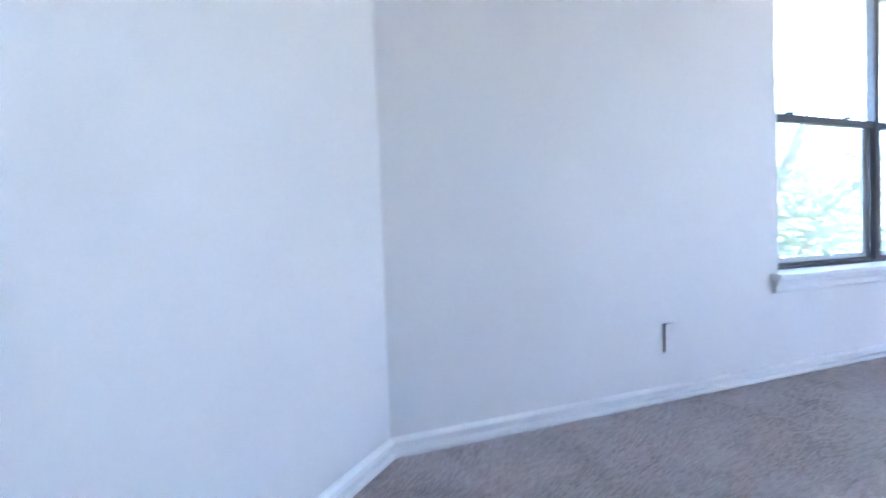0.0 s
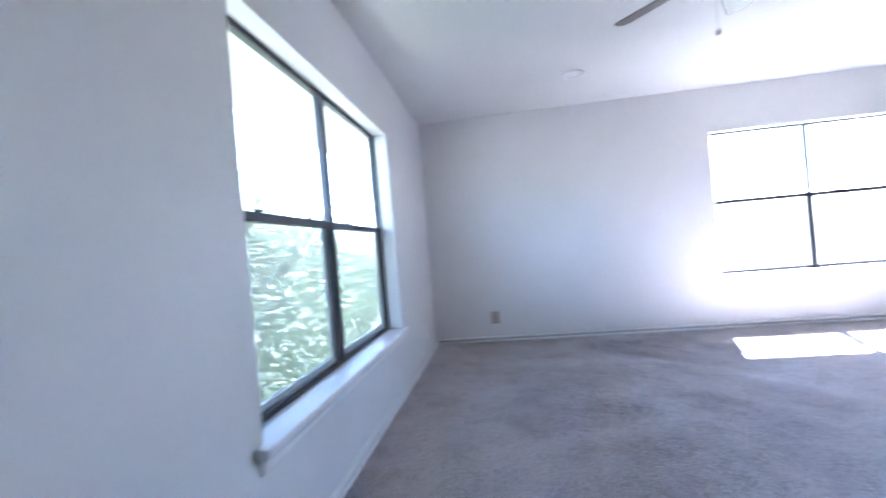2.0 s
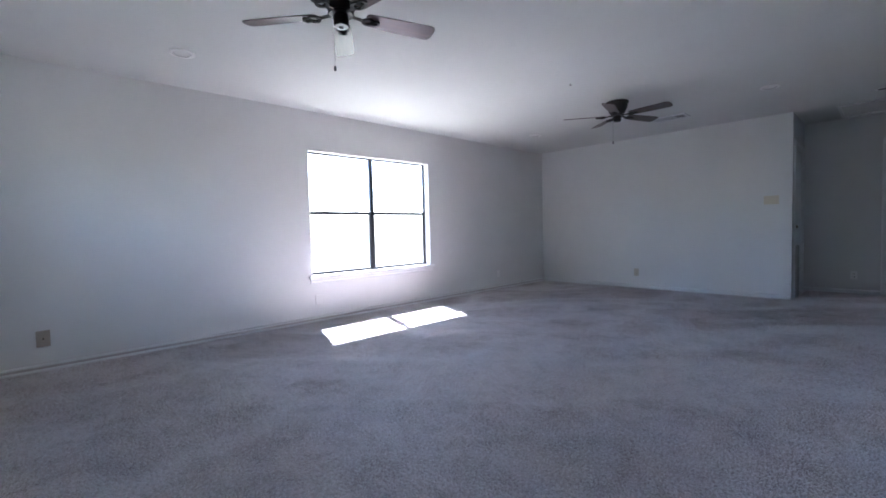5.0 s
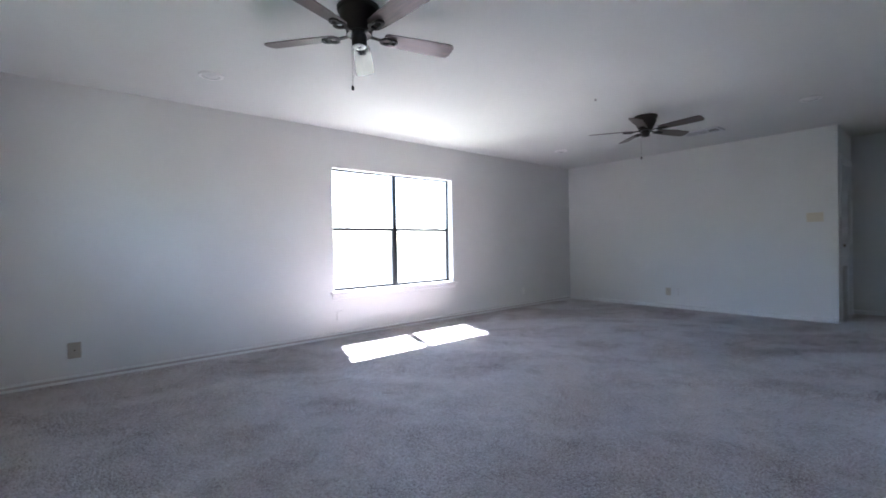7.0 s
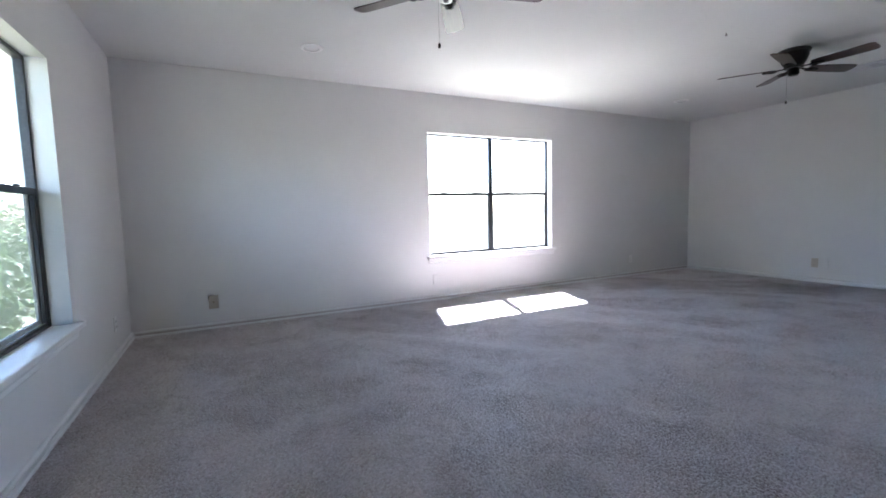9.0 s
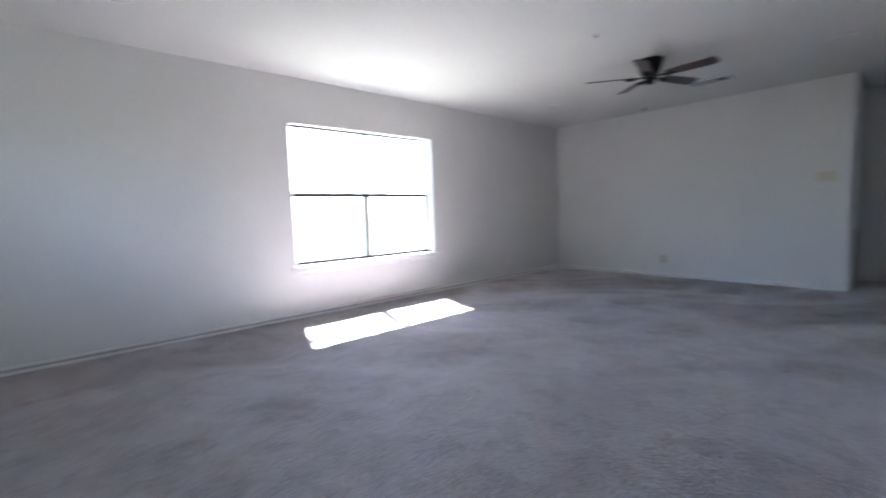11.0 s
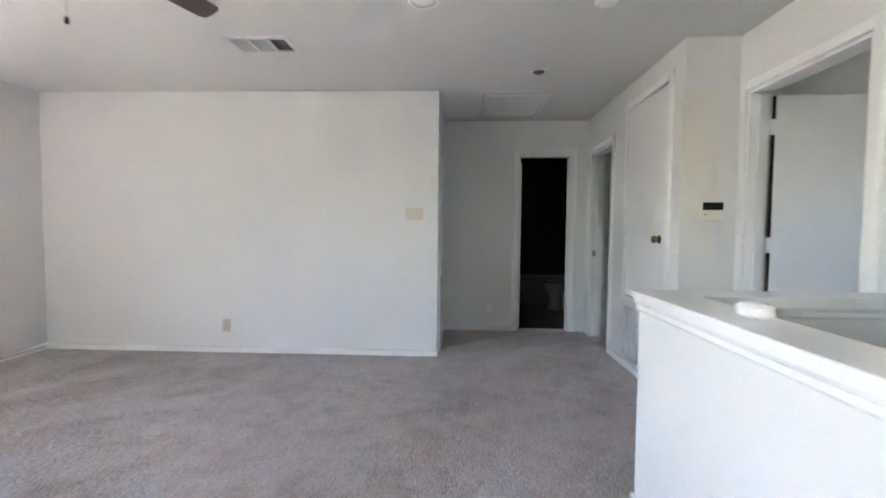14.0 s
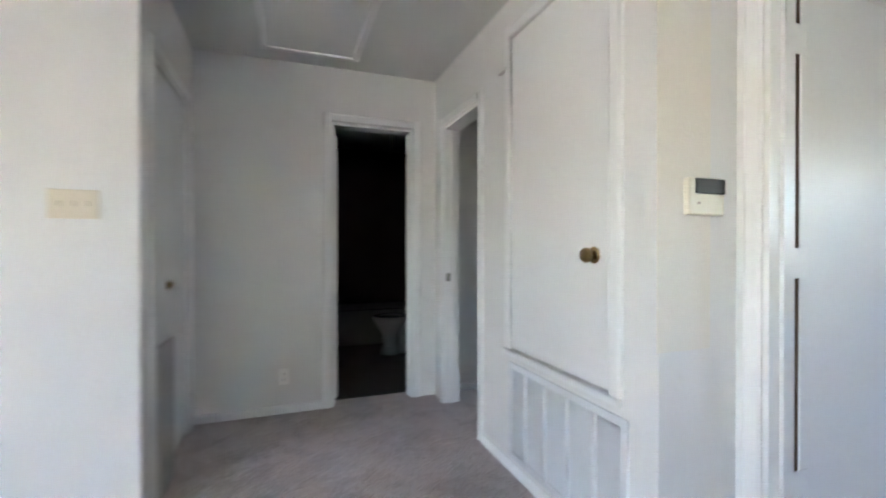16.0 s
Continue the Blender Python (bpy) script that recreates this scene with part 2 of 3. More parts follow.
# ---- plan ----
H = 2.44
XB, YA, YD = 5.0, 1.235, -6.56          # window walls and the blank end wall
XC, XH, YT, YB = -0.78, -0.435, -5.503, -7.65   # stair wall, hall wall, thermostat wall, bathroom wall
XE = 1.225                              # end of the blank wall, side of the hall
TH = 0.15
WIN_A = (1.575, 3.48, 0.465, 1.945)       # along x, z
WIN_B = (-3.60, -1.74, 0.525, 1.99)     # along y, z
BATH = (-0.25, 0.346, 0.0, 2.045)      # along x
BED = (-7.45, -6.835, 0.0, 2.028)         # along y, hall side
CDOOR = (-5.41, -4.59, 0.0, 2.06)      # along y
LINEN = (-7.50, -6.76, 0.0, 2.03)       # along y, far hall side
PX0, PX1, PEND, PSTART = 0.130, 0.257, -4.44, -0.16    # half wall
STAIR = (XC, PX0, PEND + 0.123, 0.02)

setting("floor", slab(bmesh.new(), [-3.6, 5.15], [-10.4, 1.385], [STAIR], -0.25, 0.0, lambda u, v, w: (u, v, w)), CARPET,
        "taupe cut-pile carpet with tread marks", "floor")
setting("ceiling", slab(bmesh.new(), [-3.6, 5.15], [-10.4, 1.385], [(0.365, 0.455, -6.155, -6.065)], H, H + 0.12, lambda u, v, w: (u, v, w)), CEIL,
        "flat white sprayed-texture ceiling", "ceiling")

wall_x("wall_north", -0.25, 5.15, YA, YA + TH, 0, H, [WIN_A], "white painted wall with a wide window")
wall_y("wall_east", -6.70, YA, XB, XB + TH, 0, H, [WIN_B], "white painted wall with a wide sunlit window")
wall_x("wall_south", XE, XB, YD - 0.14, YD, 0, H, [], "blank white painted end wall")
wall_y("wall_hall_east", YB, YD - 0.14, XE, XE + 0.12, 0, H, [LINEN], "white hall wall with a closed door")
wall_x("wall_hall_south", XH - 0.12, XE + 0.12, YB - 0.12, YB, 0, H, [BATH], "white hall wall with the bathroom doorway")
wall_y("wall_hall_west", YB, YT, XH - 0.12, XH, 0, H, [BED, (-6.435, -5.713, 0.625, 2.23), (-6.425, -5.655, 0.10, 0.53)], "white hall wall with closet door and return grille")
wall_x("wall_thermostat", XC - 0.12, XH - 0.12, YT - 0.12, YT, 0, H, [], "short white wall holding the thermostat")
wall_y("wall_stair", YT, 0.20, XC - 0.12, XC, -2.9, H, [CDOOR], "tall white wall along the stairwell")
# slanted wall at the head of the stairs
bm = bmesh.new()
XS, YS = -1.0, YA - (1.0 - 0.25)
quad = [(XS, YS), (-0.25, YA), (-0.25, YA + TH), (XS - 0.12, YA + TH), (XS - 0.12, YS)]
lo, hi = [bm.verts.new((x, y, 0)) for x, y in quad], [bm.verts.new((x, y, H)) for x, y in quad]
bm.faces.new(lo)
bm.faces.new(hi)
for k in range(5):
    bm.faces.new((lo[k], lo[(k + 1) % 5], hi[(k + 1) % 5], hi[k]))
setting("wall_slanted", bm, WALL, "white wall set at an angle above the stairs", "wall")
wall_y("wall_landing_west", 0.20, YS, XS - 0.12, XS, 0, H, [], "short white wall at the head of the stairs")
wall_x("wall_landing_return", XS - 0.12, XC - 0.12, 0.08, 0.20, -0.25, H, [], "short white wall at the head of the stairs")

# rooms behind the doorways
# bathroom walls have the room's shade put into their colour
wall_x("wall_bath_back", -1.3, 1.6, -10.35, -10.25, 0, H, [], "bathroom end wall, colour darkened for the unlit room", BATHWALL)
wall_y("wall_bath_west", -10.25, YB - 0.12, -1.3, -1.2, 0, H, [], "bathroom side wall, colour darkened for the unlit room", BATHWALL)
wall_y("wall_bath_east", -10.25, YB - 0.12, 0.62, 0.72, 0, H, [], "bathroom side wall, colour darkened for the unlit room", BATHWALL)
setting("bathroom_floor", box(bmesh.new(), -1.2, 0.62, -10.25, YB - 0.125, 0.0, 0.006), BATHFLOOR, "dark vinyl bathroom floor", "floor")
wall_x("wall_bedroom_south", -3.6, XH - 0.12, YB - 0.12, YB - 0.02, 0, H, [], "pale bedroom wall")
WIN_C, WIN_D = (-6.85, -6.5, 1.1, 1.6), (-4.0, -3.2, 0.95, 1.8)
wall_y("wall_bedroom_west", YB - 0.02, YT - 0.22, -3.6, -3.5, 0, H, [WIN_C], "pale bedroom wall")
wall_x("wall_between_bedrooms", -3.5, XC - 0.12, YT - 0.22, YT - 0.10, 0, H, [], "pale bedroom dividing wall")
wall_y("wall_front_bedroom_west", YT - 0.22, -1.5, -3.6, -3.5, 0, H, [WIN_D], "pale bedroom wall")
wall_x("wall_front_bedroom_north", -3.6, XC - 0.12, -1.5, -1.4, 0, H, [], "pale bedroom wall")
# unseen walls, added so no daylight leaks round the closed hall door
wall_x("wall_linen_south", XE + 0.12, 2.3, YB - 0.12, YB, 0, H, [], "unseen wall added to stop light leaks behind the hall door")
wall_y("wall_linen_east", YB - 0.12, YD - 0.14, 2.3, 2.4, 0, H, [], "unseen wall added to stop light leaks behind the hall door")

# stairs down
bm = bmesh.new()
RISE, RUN = 0.18, 0.265
for k in range(1, 16):
    y1 = 0.02 - (k - 1) * RUN
    box(bm, XC, PX0, max(y1 - RUN, STAIR[2]), y1 + (0.0 if k == 1 else 0.025), -RISE * k - 0.22, -RISE * k, 0.012, 2)
setting("stairs", bm, CARPET, "carpeted stairs going down", "stairs")
setting("lower_floor", box(bmesh.new(), XC - 0.12, PX1, -4.6, 1.4, -3.0, -2.9), CARPET, "carpet at the foot of the stairs", "floor")
wall_x("wall_stair_foot", XC, PX0, 0.03, 0.13, -2.9, -0.25, [], "wall under the landing")
setting("stairwell_lining", box(bmesh.new(), PX0, PX1, PEND + 0.123, 0.02, -2.9, -0.255), WALL, "white stairwell wall", "wall")
setting("stairwell_end", box(bmesh.new(), XC, PX1, PEND, PEND + 0.123, -2.9, -0.255), WALL, "white stairwell end wall", "wall")

# ---- half wall round the stairwell ----
half = thing("half_wall", (0, 0, 0), "white half wall round the stairwell with a moulded wooden cap", "half wall")
PT = 0.90
bm = bmesh.new()
box(bm, PX0, PX1, PEND, PSTART, 0.0, PT)
part("long_side", bm, WALL, half)
bm = bmesh.new()
box(bm, XC, PX0, PEND, PEND + 0.123, 0.0, PT)
part("short_side", bm, WALL, half)
bm = bmesh.new()
cap = [(XC, PEND - 0.03), (PX1 + 0.03, PEND - 0.03), (PX1 + 0.03, PSTART + 0.03), (PX0 - 0.03, PSTART + 0.03), (PX0 - 0.03, PEND + 0.153), (XC, PEND + 0.153)]
lo, hi = [bm.verts.new((x, y, PT + 0.006)) for x, y in cap], [bm.verts.new((x, y, PT + 0.034)) for x, y in cap]
bm.faces.new(lo[::-1])
top = bm.faces.new(hi)
for k in range(6):
    bm.faces.new((lo[k], lo[(k + 1) % 6], hi[(k + 1) % 6], hi[k]))
bmesh.ops.bevel(bm, geom=list(top.edges), offset=0.008, segments=3, affect="EDGES", profile=0.5)
part("cap", bm, TRIM, half, "glossy white wooden cap", True)
MOULD = [(0, 0.006), (0.024, 0.006), (0.024, -0.006), (0.018, -0.018), (0.012, -0.024), (0.012, -0.042), (0.006, -0.052), (0, -0.052)]
for nm, start, along, out in (("moulding", (PX1, PEND - 0.014, PT), (0, PSTART - PEND + 0.028, 0), (1, 0, 0)), ("moulding", (XC, PEND, PT), (PX1 + 0.014 - XC, 0, 0), (0, -1, 0)),
                              ("moulding", (PX0, PEND + 0.137, PT), (0, PSTART - PEND - 0.123, 0), (-1, 0, 0)), ("moulding", (XC, PEND + 0.123, PT), (PX0 - XC, 0, 0), (0, 1, 0))):
    part(nm, extrude_profile(bmesh.new(), MOULD, start, along, out), TRIM, half)

# ---- baseboards ----
BASE = [(0, 0), (0.024, 0), (0.024, 0.010), (0.019, 0.017), (0.0015, 0.018), (0.0015, 0.038), (0.018, 0.039), (0.019, 0.049), (0.010, 0.056), (0, 0.058)]


PLAIN = [(0, 0), (0.017, 0), (0.017, 0.040), (0.013, 0.049), (0.006, 0.055), (0, 0.056)]


def baseboard(start, along, out, profile=BASE):
    return setting("baseboard", extrude_profile(bmesh.new(), profile, start, along, out), TRIM, "narrow white wooden baseboard with shoe moulding", "baseboard")


baseboard((-0.25, YA, 0), (XB + 0.25, 0, 0), (0, -1, 0))
be = baseboard((XB, YD, 0), (0, YA - YD, 0), (-1, 0, 0))
# taupe strip set into the groove between the two mouldings
part("groove_strip", box(bmesh.new(), XB - 0.008, XB - 0.002, YD + 0.025, YA - 0.025, 0.0185, 0.0375), TAUPE, be, "taupe strip between two white mouldings")
baseboard((XE, YD, 0), (XB - XE, 0, 0), (0, 1, 0), PLAIN)
baseboard((0.414, YB, 0), (XE - 0.414, 0, 0), (0, 1, 0), PLAIN)
baseboard((XH, -6.767, 0), (0, 6.767 + YT, 0), (1, 0, 0), PLAIN)
baseboard((XC, YT, 0), (XH - XC, 0, 0), (0, 1, 0), PLAIN)
baseboard((PX1, PEND, 0), (0, PSTART - PEND, 0), (1, 0, 0), PLAIN)
baseboard((XC, PEND, 0), (PX1 - XC + 0.01, 0, 0), (0, -1, 0), PLAIN)
s2 = math.sqrt(0.5)
baseboard((-0.25, YA, 0), (XS + 0.25, YS - YA, 0), (s2, -s2, 0))
baseboard((-3.5, YB - 0.02, 0), (3.5 + XH - 0.12, 0, 0), (0, 1, 0))


# ---- windows ----
def window(name, width, z0, z1, rail, m, label, mesh=SCREEN, jamb=0.026, rim=0.035):
    """A pair of single-hung windows in a plastered opening. Local: x along the wall, y outward from the wall's inner face."""
    w = tagged(new(name), label, "window", "", "structure")
    w.matrix_basis = m
    fy0, fy1 = 0.095, 0.135
    zs = z0 + 0.012

    def piece(nm, x0, x1, y0, y1, a, b, mat=FRAME, bev=0.003, label=""):
        return part(nm, box(bmesh.new(), x0, x1, y0, y1, a, b, bev), mat, w, label)

    piece("window_frame", 0, jamb, fy0, fy1, zs, z1)
    piece("window_frame", width - jamb, width, fy0, fy1, zs, z1)
    piece("window_frame", jamb, width - jamb, fy0, fy1, z1 - jamb, z1)
    piece("window_frame", jamb, width - jamb, fy0, fy1, zs, zs + 0.014)
    c = width / 2
    piece("mullion", c - 0.026, c + 0.026, fy0 - 0.004, fy1, zs + 0.014, z1 - jamb)
    for a, b in ((jamb, c - 0.026), (c + 0.026, width - jamb)):
        piece("meeting_rail", a, b, fy0 + 0.002, fy1 - 0.006, rail - 0.019, rail + 0.019)
        for q in (0.25, 0.75):
            x = a + (b - a) * q
            piece("sash_lock", x - 0.025, x + 0.025, fy0 - 0.006, fy0 + 0.012, rail + 0.019, rail + 0.029)
        piece("sash_stile", a, a + jamb * 0.6, fy0 + 0.006, fy0 + 0.026, zs + 0.014, rail - 0.017)
        piece("sash_stile", b - jamb * 0.6, b, fy0 + 0.006, fy0 + 0.026, zs + 0.014, rail - 0.017)
        piece("sash_rail", a + jamb * 0.6, b - jamb * 0.6, fy0 + 0.006, fy0 + 0.026, zs + 0.014, zs + 0.030)
        for u0, u1, v0, v1 in ((a + 0.001, a + rim, zs + 0.015 + rim, rail), (b - rim, b - 0.001, zs + 0.015 + rim, rail), (a + 0.001, b - 0.001, zs + 0.015, zs + 0.015 + rim)):
            piece("screen_frame", u0, u1, fy1 - 0.006, fy1 + 0.006, v0, v1, PALE, 0.002, "pale aluminium screen frame")
        p = piece("lower_pane", a + 0.010, b - 0.010, fy0 + 0.012, fy0 + 0.016, zs + 0.025, rail - 0.012, GLASS, 0)
        p.visible_shadow = False
        p = piece("upper_pane", a - 0.004, b + 0.004, fy0 + 0.026, fy0 + 0.030, rail + 0.010, z1 - 0.022, GLASS, 0)
        p.visible_shadow = False
        part("insect_screen", sheet(bmesh.new(), a, b, fy1 + 0.008, zs + 0.024, rail), mesh, w, "fine grey insect screen")
    bm = bmesh.new()
    plan = [(-0.05, -0.045), (width + 0.05, -0.045), (width + 0.05, -0.0005), (width - 0.001, -0.0005), (width - 0.001, fy0 + 0.02), (0.001, fy0 + 0.02), (0.001, -0.0005), (-0.05, -0.0005)]
    lo, hi = [bm.verts.new((p, q, z0 - 0.018)) for p, q in plan], [bm.verts.new((p, q, z0 + 0.012)) for p, q in plan]
    bm.faces.new(lo[::-1])
    bm.faces.new(hi)
    for k in range(8):
        bm.faces.new((lo[k], lo[(k + 1) % 8], hi[(k + 1) % 8], hi[k]))
    front = [e for e in bm.edges if all(v.co.y < -0.04 for v in e.verts) and abs(e.verts[0].co.z - e.verts[1].co.z) < 0.001]
    bmesh.ops.bevel(bm, geom=front, offset=0.008, segments=3, affect="EDGES", profile=0.5)
    part("window_sill", bm, TRIM, w, "white painted wooden sill", True)
    part("apron", extrude_profile(bmesh.new(), [(0, 0), (0.018, 0), (0.022, -0.012), (0.012, -0.03), (0.012, -0.052), (0.004, -0.062), (0, -0.062)],
                                  (-0.03, 0, z0 - 0.018), (width + 0.06, 0, 0), (0, -1, 0)), TRIM, w)
    return w


window("window_1", WIN_A[1] - WIN_A[0], WIN_A[2], WIN_A[3], 1.225, pose(WIN_A[0], YA, 0), "wide dark-framed twin single-hung window with trees beyond")
window("window_2", WIN_B[1] - WIN_B[0], WIN_B[2], WIN_B[3], 1.275, pose(XB, WIN_B[1], 0, 0, 0, -90), "wide dark-framed twin single-hung window in full sun", SUNNY, 0.018, 0.012)

# unseen openings; the first is added, both sized for light in the bedrooms
for nm, w in (("window_3_added", WIN_C), ("window_4", WIN_D)):
    window(nm, w[1] - w[0], w[2], w[3], (w[2] + w[3]) / 2, pose(-3.5, w[0], 0, 0, 0, 90), "unseen dark-framed window lighting a bedroom")


# ---- doors ----
CASING = [(0, 0), (0.010, 0), (0.016, 0.008), (0.016, 0.045), (0.010, 0.058), (0, 0.062)]


def doorway(name, axis, face, out, lo_, hi_, top, depth, label):
    """Casing on one face and jambs through the wall. axis: the way the wall runs; out: the sign of the face's normal."""
    d = tagged(new(name), label, "door frame", "", "structure")
    along = Vector((1, 0, 0)) if axis == "x" else Vector((0, 1, 0))
    nrm = (Vector((0, 1, 0)) if axis == "x" else Vector((1, 0, 0))) * out
    base = nrm * 0 + (Vector((0, face, 0)) if axis == "x" else Vector((face, 0, 0)))
    up = Vector((0, 0, 1))
    e = 0.006
    part("casing", extrude_profile(bmesh.new(), CASING, base + along * (lo_ - e), up * (top + e + 0.062), nrm, -along), TRIM, d)
    part("casing", extrude_profile(bmesh.new(), CASING, base + along * (hi_ + e), up * (top + e + 0.062), nrm, along), TRIM, d)
    part("head_casing", extrude_profile(bmesh.new(), CASING, base + along * (lo_ - e) + up * (top + e), along * (hi_ - lo_ + 2 * e), nrm, up), TRIM, d)
    for a, sgn in ((lo_, 1), (hi_, -1)):
        bm = bmesh.new()
        p, q = base + along * a + nrm * 0.002, base + along * (a + sgn * 0.014) - nrm * (depth + 0.002)
        box(bm, *sorted((p.x, q.x)), *sorted((p.y, q.y)), 0.0, top)
        p, q = base + along * (a + sgn * 0.014) - nrm * 0.05, base + along * (a + sgn * 0.026) - nrm * 0.085
        box(bm, *sorted((p.x, q.x)), *sorted((p.y, q.y)), 0.0, top - 0.026)
        part("jamb", bm, TRIM, d)
    p, q = base + along * (lo_ + 0.014) + nrm * 0.002, base + along * (hi_ - 0.014) - nrm * (depth + 0.002)
    part("head_jamb", box(bmesh.new(), *sorted((p.x, q.x)), *sorted((p.y, q.y)), top - 0.014, top), TRIM, d)
    return d


doorway("door_frame_1", "x", YB, 1, BATH[0], BATH[1], BATH[3], 0.12, "white casing round the open bathroom doorway")
d2 = doorway("door_frame_2", "y", XH, 1, BED[0], BED[1], BED[3], 0.12, "white casing round an open bedroom doorway")
part("strike_plate", box(bmesh.new(), XH - 0.048, XH - 0.012, BED[0] + 0.014, BED[0] + 0.017, 0.90, 0.96, 0.001), STEEL, d2, "dark metal strike plate")
d3 = doorway("door_frame_3", "y", XC, 1, CDOOR[0], CDOOR[1], CDOOR[3], 0.12, "white casing round the doorway beside the thermostat")
doorway("door_frame_4", "y", XE, -1, LINEN[0], LINEN[1], LINEN[3], 0.12, "white casing round a closed hall door")


def knob(parent, place, out, mat=BRASS):
    """A round door knob; out: the axis along which it stands off the door."""
    k = part("door_knob", lathe(bmesh.new(), [(0.001, 0.0), (0.032, 0.0), (0.032, 0.004), (0.026, 0.009), (0.013, 0.011), (0.012, 0.018), (0.020, 0.023), (0.027, 0.030), (0.029, 0.040), (0.025, 0.049), (0.012, 0.054), (0.001, 0.055)], 24, axis="x"),
             mat, parent, "aged brass knob", True)
    k.matrix_basis = pose(*place, 0, 0, out)
    return k


def hinge(parent, x, y, z, turn):
    bm = bmesh.new()
    box(bm, -0.080, 0.0, -0.0015, 0.0015, -0.05, 0.05, 0.001)
    box(bm, 0.0, 0.026, -0.0015, 0.0015, -0.05, 0.05, 0.001)
    lathe(bm, [(0.006, -0.046), (0.006, 0.046)], 10)
    for sx in (-0.066, 0.016):
        for q in (-0.028, 0.0, 0.028):
            lathe(bm, [(0.004, 0.0012), (0.004, 0.0028)], 8, (sx, 0, q), "y")
    h = part("hinge", bm, TRIM, parent, "painted-over hinge", True)
    h.matrix_basis = pose(x, y, z, 0, 0, turn)


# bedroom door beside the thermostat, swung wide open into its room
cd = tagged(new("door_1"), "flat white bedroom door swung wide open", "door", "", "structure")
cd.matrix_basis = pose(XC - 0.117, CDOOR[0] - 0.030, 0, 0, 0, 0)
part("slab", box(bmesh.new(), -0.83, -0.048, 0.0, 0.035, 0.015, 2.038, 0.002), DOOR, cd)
# dark strip painted on as the shade between door edge and jamb
part("gap_shade_strip", box(bmesh.new(), -0.048, -0.046, 0.004, 0.030, 0.017, 2.036), GAP_SHADE, cd, "dark strip painted as the shade between door and jamb")
for z in (0.36, 1.10, 1.84):
    hinge(cd, -0.006, 0.037, z, 0)
knob(cd, (-0.69, 0.035, 0.93), 90)
# bathroom door, folded back inside
bd = tagged(new("door_3"), "white bathroom door opened flat inside the dark bathroom", "door", "", "structure")
bd.matrix_basis = pose(BATH[1] - 0.018, YB - 0.135, 0)
part("slab", box(bmesh.new(), -0.035, 0.0, -0.56, -0.012, 0.015, 1.985, 0.002), DOOR, bd)
for z in (0.25, 1.02, 1.75):
    hinge(bd, -0.002, -0.004, z, 90)
# closed hall door
hd = tagged(new("door_2"), "flat white closed hall door with a brass latch", "door", "", "structure")
hd.matrix_basis = pose(XE + 0.014, LINEN[0] + 0.016, 0)
part("slab", box(bmesh.new(), 0, 0.035, 0, LINEN[1] - LINEN[0] - 0.032, 0.012, 2.012, 0.002), DOOR, hd)
bm = bmesh.new()
box(bm, -0.004, 0.0, 0.345, 0.445, 0.932, 0.972, 0.0015)
box(bm, -0.016, -0.004, 0.355, 0.435, 0.943, 0.961, 0.004, 2)
part("latch", bm, BRASS, hd, "small brass slide latch", True)
lb = thing("leaning_board", (XE - 0.012, -6.86, 0.0), "plain grey-white board propped against the hall door", "board")
part("board", box(bmesh.new(), -0.018, 0.0, -0.13, 0.13, 0.0, 0.70, 0.003), BOARD, lb)

# closet door above the return grille
cl = thing("closet_door", (XH, 0, 0), "flat white raised closet door with an aged brass knob", "closet door")
panel = part("door_panel", box(bmesh.new(), -0.045, 0.004, -6.427, -5.721, 0.633, 2.222, 0.003), DOOR, cl)
up, yv, out = Vector((0, 0, 1)), Vector((0, 1, 0)), Vector((1, 0, 0))
part("casing", extrude_profile(bmesh.new(), CASING, (0, -6.435, 0.625), up * 1.667, out, -yv), TRIM, cl)
part("casing", extrude_profile(bmesh.new(), CASING, (0, -5.713, 0.625), up * 1.667, out, yv), TRIM, cl)
part("head_casing", extrude_profile(bmesh.new(), CASING, (0, -6.435, 2.23), yv * 0.722, out, up), TRIM, cl)
part("bottom_casing", box(bmesh.new(), 0.0, 0.022, -6.497, -5.651, 0.595, 0.625, 0.006, 2), TRIM, cl)
knob(panel, (0.004, -5.797, 1.123), 0)
part("catch", box(bmesh.new(), 0.004, 0.022, -6.55, -6.46, 2.075, 2.090, 0.003), TRIM, cl, "small painted hook catch")

# return air grille
gr = thing("return_air_grille", (XH, 0, 0), "white metal return-air grille under the closet door", "grille")
GY0, GY1, GZ0, GZ1 = -6.455, -5.625, 0.07, 0.56
part("frame", slab(bmesh.new(), [GY0, GY1], [GZ0, GZ1], [(GY0 + 0.03, GY1 - 0.03, GZ0 + 0.03, GZ1 - 0.03)], 0.0, 0.010, lambda u, v, w: (w, u, v)), GRILLE, gr)
for k in range(1, 5):
    y = GY0 + (GY1 - GY0) * k / 5
    part("divider", box(bmesh.new(), -0.004, 0.016, y - 0.006, y + 0.006, GZ0 + 0.03, GZ1 - 0.03, 0.001), GRILLE, gr)
lv = bmesh.new()
for k in range(30):
    z = GZ0 + 0.04 + k * (GZ1 - GZ0 - 0.08) / 29
    extrude_profile(lv, [(-0.012, 0.010), (-0.0108, 0.0112), (0.0062, -0.0028), (0.005, -0.004)], (0, GY0 + 0.03, z), (0, GY1 - GY0 - 0.06, 0), (1, 0, 0))
part("louvres", lv, GRILLE, gr)["kind"] = "stuff"
part("backing", box(bmesh.new(), -0.10, -0.095, GY0 + 0.03, GY1 - 0.03, GZ0 + 0.02, GZ1 - 0.02), GRILLE, gr)

